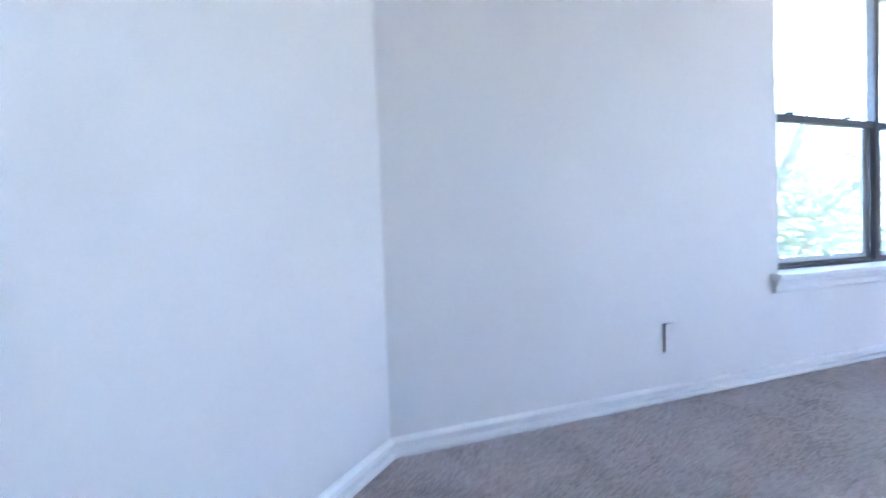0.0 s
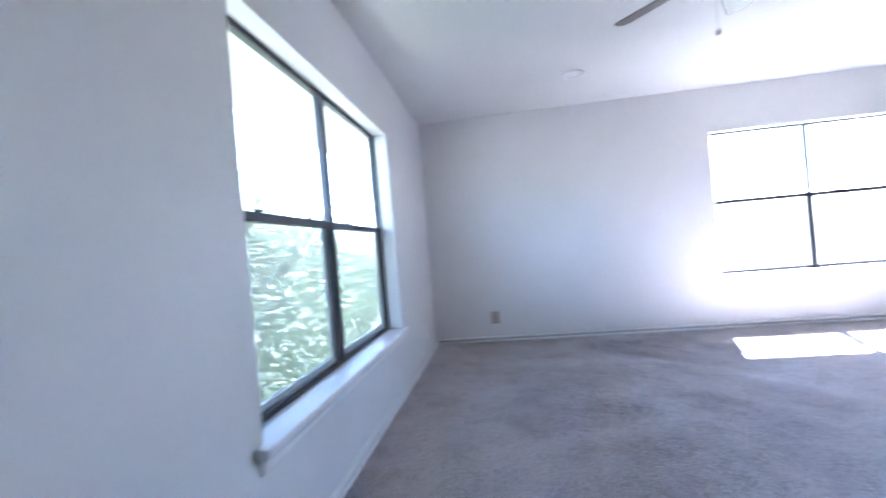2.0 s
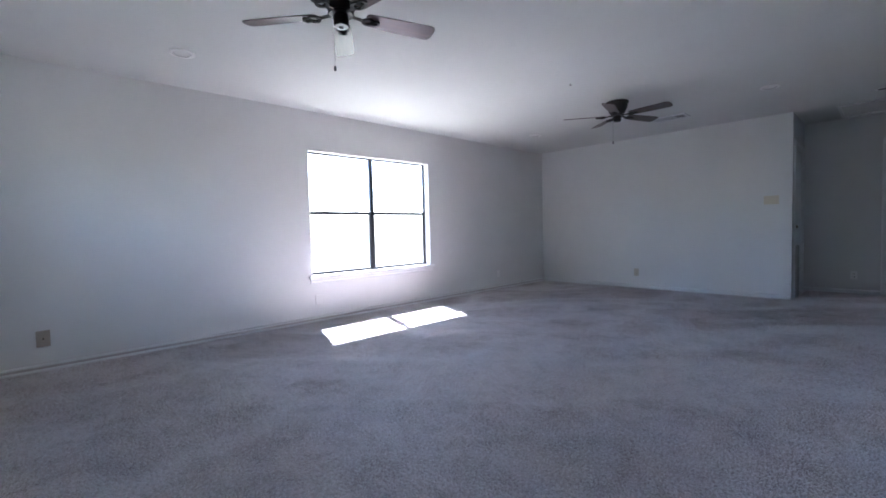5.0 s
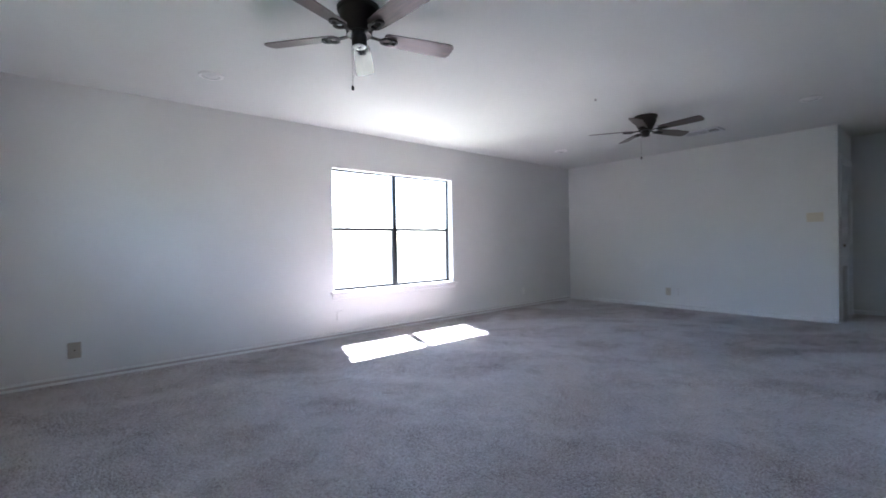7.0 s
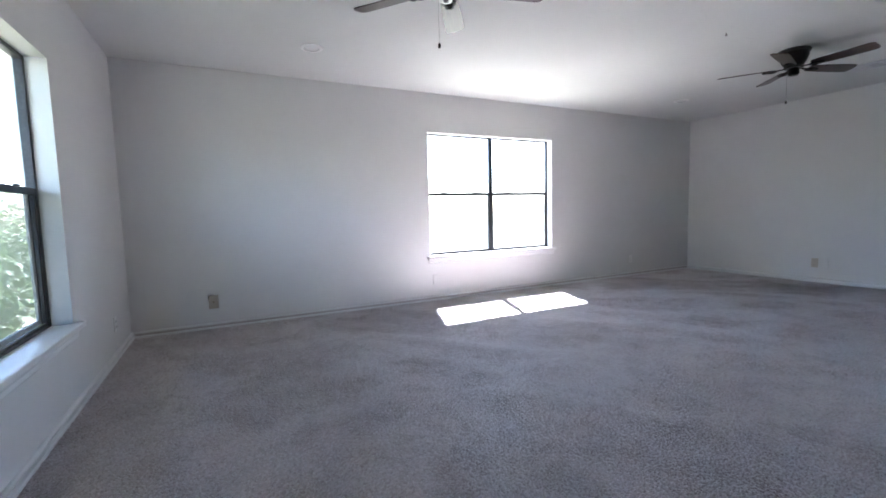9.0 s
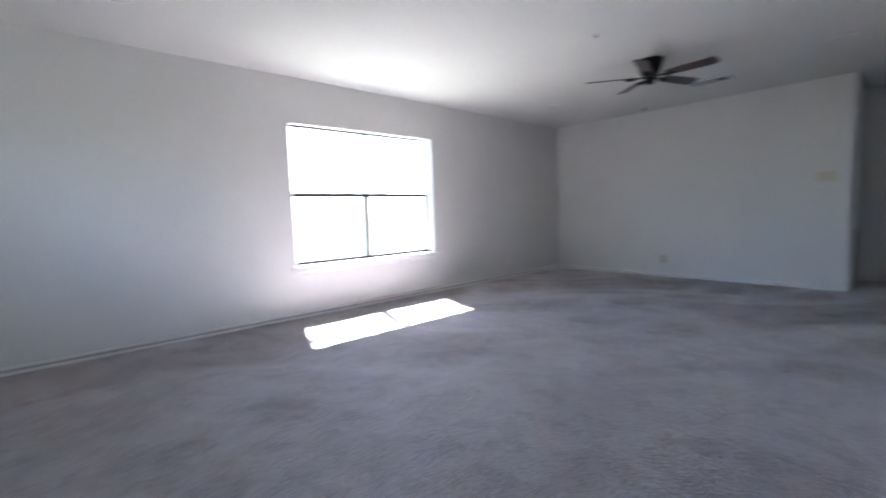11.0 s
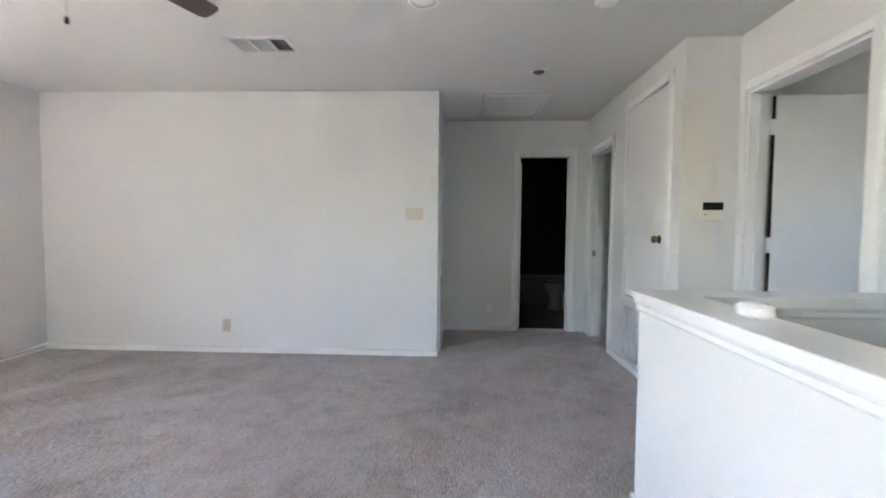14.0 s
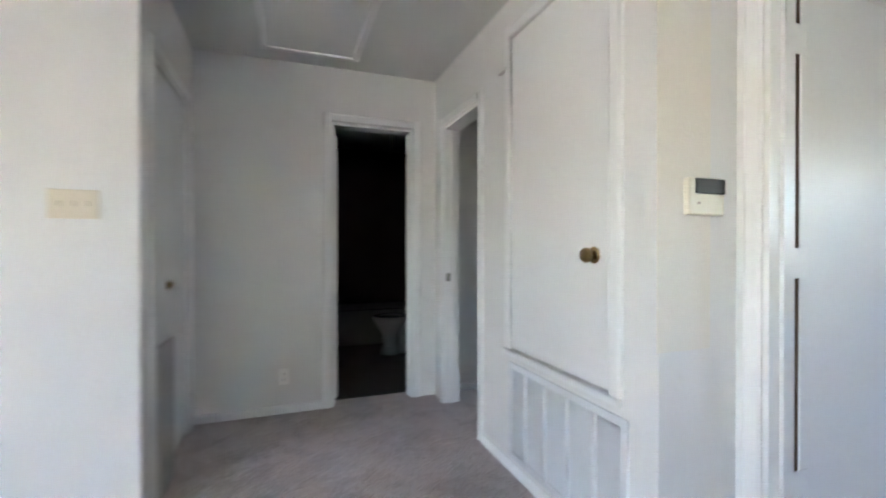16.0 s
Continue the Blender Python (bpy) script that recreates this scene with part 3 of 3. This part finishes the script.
# ---- thermostat ----
# thin yellowish patch laid over the wall behind the thermostat
tagged(part("yellowish_patch", box(bmesh.new(), -0.655, -0.425, YT, YT + 0.0015, 0.82, 2.09), PATCH), "yellowish patch on the wall", "paint patch", "", "structure")
th = thing("thermostat", (-0.612, YT + 0.0015, 1.316), "almond thermostat with a dark flip-up display", "thermostat")
thermostat_body = part("body", box(bmesh.new(), -0.075, 0.080, 0.0, 0.026, -0.06, 0.06, 0.006, 2), IVORY, th)
part("display", box(bmesh.new(), -0.073, 0.056, 0.022, 0.030, 0.008, 0.057, 0.002), SCREEN_DARK, thermostat_body, "dark glossy display")
part("button", box(bmesh.new(), 0.035, 0.047, 0.024, 0.029, -0.026, -0.018, 0.001), TAN, thermostat_body)


# ---- wall plates ----
def plate(kind, m, w=0.07, h=0.115, mat=PLASTIC, label="white duplex wall outlet", name="wall_outlet"):
    t = thing(name, (0, 0, 0), label, "outlet" if "outlet" in name else "wall plate")
    t.matrix_basis = m
    part("plate", box(bmesh.new(), -w / 2, w / 2, -0.009 if mat is WALL else -0.006, 0.0, -h / 2, h / 2, 0.0025, 2), mat, t)
    if kind == "outlet":
        for z in (-0.021, 0.021):
            bm = bmesh.new()
            lathe(bm, [(0.016, 0.0), (0.016, 0.0025), (0.0145, 0.0035)], 20, (0, -0.0095, z), "y")
            socket = part("socket", bm, mat, t)
            bm = bmesh.new()
            box(bm, -0.0075, -0.005, -0.0102, -0.009, z - 0.002, z + 0.007)
            box(bm, 0.005, 0.0075, -0.0102, -0.009, z - 0.002, z + 0.007)
            lathe(bm, [(0.0028, 0.0), (0.0028, 0.001)], 8, (0, -0.0102, z - 0.008), "y")
            part("slots", bm, DARK, socket)
    if kind == "switch":
        for k in (-1, 0, 1):
            part("toggle", box(bmesh.new(), k * 0.046 - 0.005, k * 0.046 + 0.005, -0.016, -0.005, -0.010, 0.012, 0.002), mat, t)
    if kind == "jack":
        part("jack", box(bmesh.new(), -0.009, 0.009, -0.009, -0.005, -0.009, 0.009, 0.001), TAN, t)
        part("jack_hole", box(bmesh.new(), -0.005, 0.005, -0.0096, -0.009, -0.005, 0.004), DARK, t)
    for z in {"switch": (-0.042, 0.042), "jack": (-0.042, 0.042), "blank": (-0.042, 0.042), "outlet": (0,)}.get(kind, ()):
        part("screw", lathe(bmesh.new(), [(0.003, 0), (0.003, 0.001)], 8, (0, -0.0102 if mat is WALL else -0.0072, z), "y"), mat, t)
    return t


SOUTH, NORTH, EAST, WEST = 180, 0, -90, 90
plate("jack", pose(XB, 0.572, 0.257, 0, 0, EAST), 0.085, 0.13, ALMOND, "almond jack plate low on the wall", "jack_plate")
plate("blank", pose(XB, -1.80, 0.255, 0, 0, EAST), 0.072, 0.115, WALL, "blank plate painted over below the sunny window", "blank_plate")
plate("outlet", pose(XB, -5.165, 0.26, 0, 0, EAST))
plate("blank", pose(0.925, YA, 0.255, 0, 0, NORTH), 0.072, 0.118, WALL, "plain cover plate painted over in wall colour", "blank_plate")
plate("outlet", pose(4.43, YA, 0.26, 0, 0, NORTH))
plate("outlet", pose(3.225, YD, 0.257, 0, 0, SOUTH), 0.075, 0.12, BEIGE, "almond outlet on the blank end wall")
plate("blank", pose(3.11, YD, 0.257, 0, 0, SOUTH), 0.072, 0.115, WALL, "blank plate painted over beside an almond outlet", "blank_plate")
plate("switch", pose(1.445, YD, 1.322, 0, 0, SOUTH), 0.165, 0.115, SWITCH, "ivory triple light switch at the hall corner", "switch_plate")
plate("blank", pose(1.88, YD, 0.25, 0, 0, SOUTH), 0.06, 0.11, WALL, "blank plate painted over in wall colour", "blank_plate")
plate("outlet", pose(0.675, YB, 0.255, 0, 0, SOUTH), label="white outlet low on the hall wall")


# ---- ceiling fixtures ----
def down_light(x, y, label="white recessed ceiling light, switched off", r=0.09):
    t = thing("recessed_light", (x, y, H), label, "ceiling light", "recessed lights")
    part("trim_ring", lathe(bmesh.new(), [(r * 0.72, -0.001), (r * 0.74, -0.010), (r * 0.9, -0.012), (r, -0.006), (r, 0.0)], 40), PLASTIC, t, "", True)
    part("lens", lathe(bmesh.new(), [(0.001, -0.024), (r * 0.3, -0.022), (r * 0.55, -0.015), (r * 0.72, -0.003)], 32), LAMP_GLASS, t, "", True)
    return t


for x, y in ((4.13, -0.30), (4.12, -5.03), (1.23, -5.02)):
    down_light(x, y)
can = thing("open_can_light", (0.41, -6.11, H), "open recessed can with its lamp missing", "ceiling light")
part("trim_ring", lathe(bmesh.new(), [(0.048, 0.0), (0.048, -0.004), (0.066, -0.005), (0.070, 0.0)], 36), PLASTIC, can, "", True)
part("can", lathe(bmesh.new(), [(0.0475, -0.002), (0.045, 0.10), (0.001, 0.11)], 32), DARK, can, "dark inside of the can", True)

sm = thing("smoke_detector", (0.25, -4.99, H), "round white ceiling smoke detector", "smoke detector")
part("base", lathe(bmesh.new(), [(0.068, 0.0), (0.068, -0.012), (0.001, -0.012)], 36), PLASTIC, sm, "", True)
part("cover", lathe(bmesh.new(), [(0.062, -0.012), (0.060, -0.034), (0.050, -0.044), (0.022, -0.047), (0.020, -0.044), (0.001, -0.044)], 36), PLASTIC, sm, "", True)

hk = thing("ceiling_hook", (2.54, -3.28, H), "small wire hook in the ceiling", "hook")
part("hook", lathe(bmesh.new(), [(0.004, 0.0), (0.004, -0.012), (0.012, -0.016), (0.010, -0.022), (0.003, -0.022)], 10), STEEL, hk)

# ceiling register with three louvre fields
vt = thing("ceiling_vent", (2.38, -5.555, H), "white three-way ceiling air register", "vent")
part("frame", slab(bmesh.new(), [-0.215, 0.215], [-0.125, 0.125], [(-0.185, -0.073, -0.095, 0.095), (-0.055, 0.055, -0.095, 0.095), (0.073, 0.185, -0.095, 0.095)], -0.014, 0.0, lambda u, v, w: (u, v, w)), GRILLE, vt)
for f, (a, b) in enumerate(((-0.185, -0.073), (-0.055, 0.055), (0.073, 0.185))):
    for k in range(8):
        x = a + (b - a) * (k + 0.5) / 8
        tilt = (-0.006, 0.004, 0.006)[f]
        part("slat", extrude_profile(bmesh.new(), [(-tilt, -0.001), (-tilt + 0.0015, -0.001), (tilt + 0.0015, -0.013), (tilt, -0.013)], (x, -0.095, 0), (0, 0.19, 0), (1, 0, 0)), GRILLE, vt)
# flat black sheet stands in for the shade behind the slats
part("duct_shade_sheet", box(bmesh.new(), -0.187, 0.187, -0.097, 0.097, -0.0008, -0.0002), DARK, vt)

# attic hatch
ah = thing("attic_hatch", (0.505, -7.06, H), "white attic hatch with a thin frame in the hall ceiling", "attic hatch")
part("panel", box(bmesh.new(), -0.270, 0.270, -0.365, 0.365, -0.006, 0.0, 0.001), CEIL, ah)
for a in ((-0.310, 0.310, 0.365, 0.405), (-0.310, 0.310, -0.405, -0.365), (-0.310, -0.270, -0.365, 0.365), (0.270, 0.310, -0.365, 0.365)):
    part("frame", box(bmesh.new(), *a, -0.018, 0.0, 0.003), TRIM, ah)


# ---- ceiling fans ----
def ceiling_fan(x, y, turn, capped):
    f = thing("ceiling_fan", (x, y, H), "dark bronze five-blade hugger ceiling fan at rest", "ceiling fan", "ceiling fans", turn)
    part("motor_housing", lathe(bmesh.new(), [(0.001, 0.0), (0.118, 0.0), (0.124, -0.006), (0.122, -0.022), (0.112, -0.030), (0.108, -0.060), (0.092, -0.105), (0.074, -0.135), (0.058, -0.148), (0.001, -0.148)], 40), BRONZE, f, "", True)
    part("flywheel", lathe(bmesh.new(), [(0.001, -0.148), (0.070, -0.148), (0.074, -0.153), (0.070, -0.160), (0.001, -0.160)], 32), BRONZE, f, "", True)
    part("switch_housing", lathe(bmesh.new(), [(0.001, -0.160), (0.040, -0.160), (0.043, -0.168), (0.043, -0.208), (0.038, -0.220), (0.030, -0.224), (0.001, -0.224)], 32), BRONZE, f, "", True)
    if capped:
        part("end_cap", lathe(bmesh.new(), [(0.037, -0.222), (0.036, -0.228), (0.020, -0.230), (0.019, -0.225), (0.001, -0.225)], 28), PLASTIC, f, "white ring-shaped cap", True)
        part("cap_plug", lathe(bmesh.new(), [(0.014, -0.225), (0.013, -0.232), (0.001, -0.233)], 20), DARK, f, "dark plug", True)
    for k in range(5):
        a = 72 * k
        bm = bmesh.new()
        extrude_profile(bm, [(-0.011, 0.004), (0.011, 0.004), (0.011, -0.004), (-0.011, -0.004)], (0.055, 0, -0.156), (0.09, 0, -0.010), (0, 1, 0))
        for cx, r in ((0.160, 0.038), (0.205, 0.027)):
            n_ = 20
            outer, inner = [], []
            for q in range(n_):
                g = 2 * math.pi * q / n_
                outer.append((cx + r * math.cos(g), r * 1.05 * math.sin(g)))
                inner.append((cx + (r - 0.016) * math.cos(g), (r - 0.016) * math.sin(g)))
            for z0, z1 in ((-0.172, -0.161),):
                A = [bm.verts.new((p, q, z0)) for p, q in outer]
                B = [bm.verts.new((p, q, z0)) for p, q in inner]
                C = [bm.verts.new((p, q, z1)) for p, q in outer]
                D = [bm.verts.new((p, q, z1)) for p, q in inner]
                for i in range(n_):
                    j = (i + 1) % n_
                    bm.faces.new((A[i], A[j], B[j], B[i]))
                    bm.faces.new((C[i], C[j], D[j], D[i]))
                    bm.faces.new((A[i], A[j], C[j], C[i]))
                    bm.faces.new((B[i], B[j], D[j], D[i]))
        iron, bm = bm, bmesh.new()
        line = [(0.145, -0.030), (0.150, -0.044), (0.165, -0.050), (0.36, -0.060), (0.545, -0.064), (0.572, -0.058), (0.585, -0.040), (0.588, 0.0)]
        line = line + [(p, -q) for p, q in line[-2::-1]]
        lo, hi = [bm.verts.new((p, q, -0.003)) for p, q in line], [bm.verts.new((p, q, 0.003)) for p, q in line]
        bm.faces.new(lo[::-1])
        bm.faces.new(hi)
        for i in range(len(line)):
            j = (i + 1) % len(line)
            bm.faces.new((lo[i], lo[j], hi[j], hi[i]))
        bl = part("blade", bm, BLADE, f)
        pitch = pose(0, 0, -0.1555) @ pose(0, 0, 0, -12, 0, 0)
        bl.matrix_basis = pose(0, 0, 0, 0, 0, a) @ pitch
        part("blade_iron", iron, IRON, bl, "dark scrolled iron bracket").matrix_basis = pitch.inverted()
    chain = bmesh.new()
    for k in range(30):
        z = -0.21 - k * 0.0072
        lathe(chain, [(0.0004, 0.003), (0.0018, 0.0012), (0.0018, -0.0012), (0.0004, -0.003)], 6, (0.046, 0, z))
    lathe(chain, [(0.0007, -0.20), (0.0007, -0.445)], 6, (0.046, 0, 0))
    pull_chain = part("pull_chain", chain, STEEL, f)
    part("chain_pull", lathe(bmesh.new(), [(0.002, -0.441), (0.006, -0.445), (0.008, -0.455), (0.007, -0.468), (0.001, -0.471)], 14, (0.046, 0, 0)), BRONZE, pull_chain, "", True)
    return f


ceiling_fan(2.55, -0.73, 38.2, True)
ceiling_fan(2.52, -4.28, 32.5, False)

# ---- white detector left lying on the half wall ----
ld = thing("loose_detector", (0.145, -3.90, PT + 0.034), "round white plastic detector cover lying on the half wall cap", "smoke detector")
part("cover", lathe(bmesh.new(), [(0.001, 0.0), (0.043, 0.0), (0.051, 0.006), (0.053, 0.012), (0.049, 0.030), (0.038, 0.039), (0.029, 0.036), (0.001, 0.036)], 36), PLASTIC, ld, "", True)

# ---- bathroom ----
tb = thing("bathtub", (0, 0, 0.006), "white enamel bathtub, coloured grey for the unlit bathroom", "bathtub")
bm = bmesh.new()
slab(bm, [-1.2, 0.62], [-10.25, -9.52], [(-1.08, 0.5, -10.15, -9.60)], 0.0, 0.40, lambda u, v, w: (u, v, w))
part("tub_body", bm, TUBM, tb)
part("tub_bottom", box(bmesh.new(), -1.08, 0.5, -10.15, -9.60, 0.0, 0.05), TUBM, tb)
tl = thing("toilet", (-0.40, -9.03, 0.006), "white porcelain toilet, coloured grey for the unlit bathroom", "toilet")
bm = bmesh.new()
lathe(bm, [(0.001, 0.0), (0.115, 0.0), (0.115, 0.03), (0.085, 0.10), (0.090, 0.20), (0.15, 0.30), (0.185, 0.36), (0.19, 0.385), (0.13, 0.385), (0.09, 0.28), (0.001, 0.24)], 32)
bmesh.ops.scale(bm, vec=(0.98, 0.92, 1), verts=bm.verts)
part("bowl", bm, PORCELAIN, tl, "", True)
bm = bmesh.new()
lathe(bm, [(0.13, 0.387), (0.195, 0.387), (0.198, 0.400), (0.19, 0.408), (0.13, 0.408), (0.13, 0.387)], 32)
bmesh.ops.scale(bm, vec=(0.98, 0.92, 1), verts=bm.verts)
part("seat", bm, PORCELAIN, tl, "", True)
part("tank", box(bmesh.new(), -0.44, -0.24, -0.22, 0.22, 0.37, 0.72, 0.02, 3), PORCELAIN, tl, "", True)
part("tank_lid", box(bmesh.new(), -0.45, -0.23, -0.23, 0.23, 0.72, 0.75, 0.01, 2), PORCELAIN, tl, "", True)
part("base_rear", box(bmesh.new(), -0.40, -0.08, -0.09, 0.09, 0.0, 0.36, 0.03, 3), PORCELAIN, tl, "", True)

# ---- outside ----
def ground_material():
    m, n, links, b = material("dry_grass", (0.18, 0.17, 0.125), 0.95)
    v = coords(n, links)
    c = ramp(n, links, noise_of(n, links, v, 0.25, 6, 0.6), [(0.3, (0.12, 0.12, 0.08)), (0.55, (0.18, 0.17, 0.125)), (0.75, (0.25, 0.235, 0.19))])
    links.new(c, b.inputs["Base Color"])
    return m


def leaf_material(name, a, c):
    m, n, links, b = material(name, a, 0.55)
    g = n.new("ShaderNodeNewGeometry")
    col = ramp(n, links, g.outputs["Random Per Island"], [(0.0, a), (1.0, c)])
    links.new(col, b.inputs["Base Color"])
    thin, mix = n.new("ShaderNodeBsdfTranslucent"), n.new("ShaderNodeMixShader")
    links.new(col, thin.inputs["Color"])
    mix.inputs[0].default_value = 0.5
    links.new(b.outputs[0], mix.inputs[1])
    links.new(thin.outputs[0], mix.inputs[2])
    links.new(mix.outputs[0], n["Material Output"].inputs["Surface"])
    return m


LEAF = leaf_material("oak_leaves", (0.055, 0.085, 0.042), (0.13, 0.175, 0.085))
BARK = paint("bark", (0.14, 0.11, 0.085), 0.9, 0.9, 0.3)
SOFFIT = paint("soffit_paint", (0.6, 0.58, 0.54), 0.7, 0.1, 0.03)
setting("ground", box(bmesh.new(), -900, 900, -900, 900, -3.3, -3.05), ground_material(), "dry lawn reaching the horizon", "ground")
bm = bmesh.new()
box(bm, XB + TH, XB + TH + 0.70, -10.6, YA + TH + 1.3, 2.46, 2.56)
setting("eave_east", bm, SOFFIT, "roof eave over the sunny window", "eave")
# unseen overhang, made deep to hold back sky light from the north window
bm = bmesh.new()
box(bm, -3.8, XB + TH, YA + TH, YA + TH + 1.3, 2.46, 2.56)
setting("eave_north", bm, SOFFIT, "unseen deep eave added to cut sky light at the tree-side window", "eave")


def tree(x, y, z, height, spread, seed, leaves=10000):
    rng = random.Random(seed)
    t = thing("tree", (x, y, z), "leafy green oak tree outside the window", "tree", "trees outside")
    bm = bmesh.new()
    ends = []

    def limb(p, q, r0, r1):
        axis = (q - p).normalized()
        side = axis.orthogonal().normalized()
        rings = []
        for s in range(4):
            c = p.lerp(q, s / 3) + (Vector((rng.uniform(-1, 1), rng.uniform(-1, 1), 0)) * 0.05 * height / 6 if 0 < s < 3 else Vector())
            r = r0 + (r1 - r0) * s / 3
            rings.append([bm.verts.new(c + r * (side * math.cos(k * math.pi / 4) + axis.cross(side) * math.sin(k * math.pi / 4))) for k in range(8)])
        for a, b in zip(rings, rings[1:]):
            for k in range(8):
                bm.faces.new((a[k], a[(k + 1) % 8], b[(k + 1) % 8], b[k]))

    fork = Vector((0, 0, height * 0.42))
    limb(Vector((0, 0, 0)), fork, height * 0.035, height * 0.024)
    for k in range(9):
        a = k * 2.4 + rng.uniform(-0.3, 0.3)
        q = fork + Vector((math.cos(a) * spread * rng.uniform(0.4, 0.85), math.sin(a) * spread * rng.uniform(0.4, 0.85), height * rng.uniform(0.08, 0.5)))
        limb(fork - Vector((0, 0, rng.uniform(0, height * 0.1))), q, height * 0.016, height * 0.004)
        ends += [q, fork.lerp(q, 0.65)]
    part("trunk", bm, BARK, t)
    verts, faces = [], []
    for k in range(leaves):
        c = rng.choice(ends) + Vector((rng.gauss(0, 1), rng.gauss(0, 1), rng.gauss(0, 0.75))) * spread * 0.26
        u = Vector((rng.gauss(0, 1), rng.gauss(0, 1), rng.gauss(0, 1))).normalized()
        v = u.orthogonal().normalized()
        s = rng.uniform(0.025, 0.06)
        i = len(verts)
        verts += [c - u * s, c + v * s * 0.5, c + u * s, c - v * s * 0.5]
        faces.append((i, i + 1, i + 2, i + 3))
    me = bpy.data.meshes.new("crown")
    me.from_pydata(verts, [], faces)
    me.materials.append(LEAF)
    cr = new("crown", me)
    cr.parent = t
    return t


spots = [(1.0, 6.5), (3.4, 6.0), (5.6, 7.0), (8.0, 6.3), (10.4, 8.2), (13.0, 7.2), (3.0, 10.5), (7.0, 11.5), (11.5, 12.5), (16.0, 10.5), (20.0, 13.5), (16.5, 16.5), (-2.2, 8.5), (24.0, 9.5)]
for k, (x, y) in enumerate(spots):
    tree(x, y, -3.05, 6.3 + 0.6 * math.sin(2.3 * k) + 0.05 * y, 2.5 + 0.3 * math.cos(1.7 * k), 20 + k, 17000)
for k in range(9):
    tree(1.0 + 2.1 * k, 4.6 + 1.1 * math.sin(1.9 * k) + 0.25 * k, -3.05, 4.1 + 0.4 * math.cos(2.1 * k), 1.8, 60 + k, 13000)


# ---- carpet pile: leaning tufts, brushed this way and that ----
def carpet_tufts(areas, step):
    rng = np.random.default_rng(5)
    px, py = [], []
    for x0, x1, y0, y1 in areas:
        gx, gy = np.meshgrid(np.arange(x0, x1, step), np.arange(y0, y1, step))
        px.append(gx.ravel())
        py.append(gy.ravel())
    px, py = np.concatenate(px), np.concatenate(py)
    keep = py < px + (YA + 0.25) - 0.04
    px, py = px[keep], py[keep]
    k = len(px)
    px, py = px + rng.uniform(-0.5, 0.5, k) * step, py + rng.uniform(-0.5, 0.5, k) * step
    wave = np.sin(2.1 * px + 1.3 * np.sin(1.7 * py)) + np.sin(3.3 * py + 1.9 * np.sin(2.3 * px + 0.6)) + 0.7 * np.sin(7.1 * px - 5.3 * py + 2.0 * np.sin(3.1 * py))
    way = 1.5 * wave + rng.normal(0, 0.7, k)
    lean = step * (0.5 + 0.3 * rng.random(k))
    tall = 0.004 + 0.005 * rng.random(k)
    turn = rng.uniform(0, 2 * math.pi, k)
    r = step * rng.uniform(0.42, 0.66, k)
    co = np.empty((k, 4, 3), np.float32)
    for j in range(3):
        a = turn + j * 2 * math.pi / 3
        co[:, j, 0], co[:, j, 1], co[:, j, 2] = px + r * np.cos(a), py + r * np.sin(a), -0.002
    co[:, 3, 0], co[:, 3, 1], co[:, 3, 2] = px + lean * np.cos(way), py + lean * np.sin(way), tall
    idx = (np.arange(k, dtype=np.int32) * 4)[:, None, None] + np.array([[0, 1, 3], [1, 2, 3], [2, 0, 3]], np.int32)[None]
    me = bpy.data.meshes.new("carpet_pile")
    me.vertices.add(4 * k)
    me.vertices.foreach_set("co", co.ravel())
    me.loops.add(9 * k)
    me.loops.foreach_set("vertex_index", idx.ravel())
    me.polygons.add(3 * k)
    me.polygons.foreach_set("loop_start", np.arange(0, 9 * k, 3, dtype=np.int32))
    me.update(calc_edges=True)
    me.materials.append(PILE)
    ob = new("carpet_pile", me)
    ob.parent = bpy.data.objects["floor"]
    ob["kind"] = "stuff"
    return ob


carpet_tufts([(0.27, 4.98, YD + 0.02, YA - 0.02), (-0.98, 0.27, 0.03, YA - 0.02), (0.27, XE - 0.03, YB + 0.03, YD + 0.02), (XH + 0.03, 0.27, YB + 0.03, YT), (XC + 0.03, 0.27, YT + 0.02, PEND - 0.03), (XH - 0.16, XH + 0.03, BED[0] + 0.02, BED[1] - 0.02)], 0.0125)
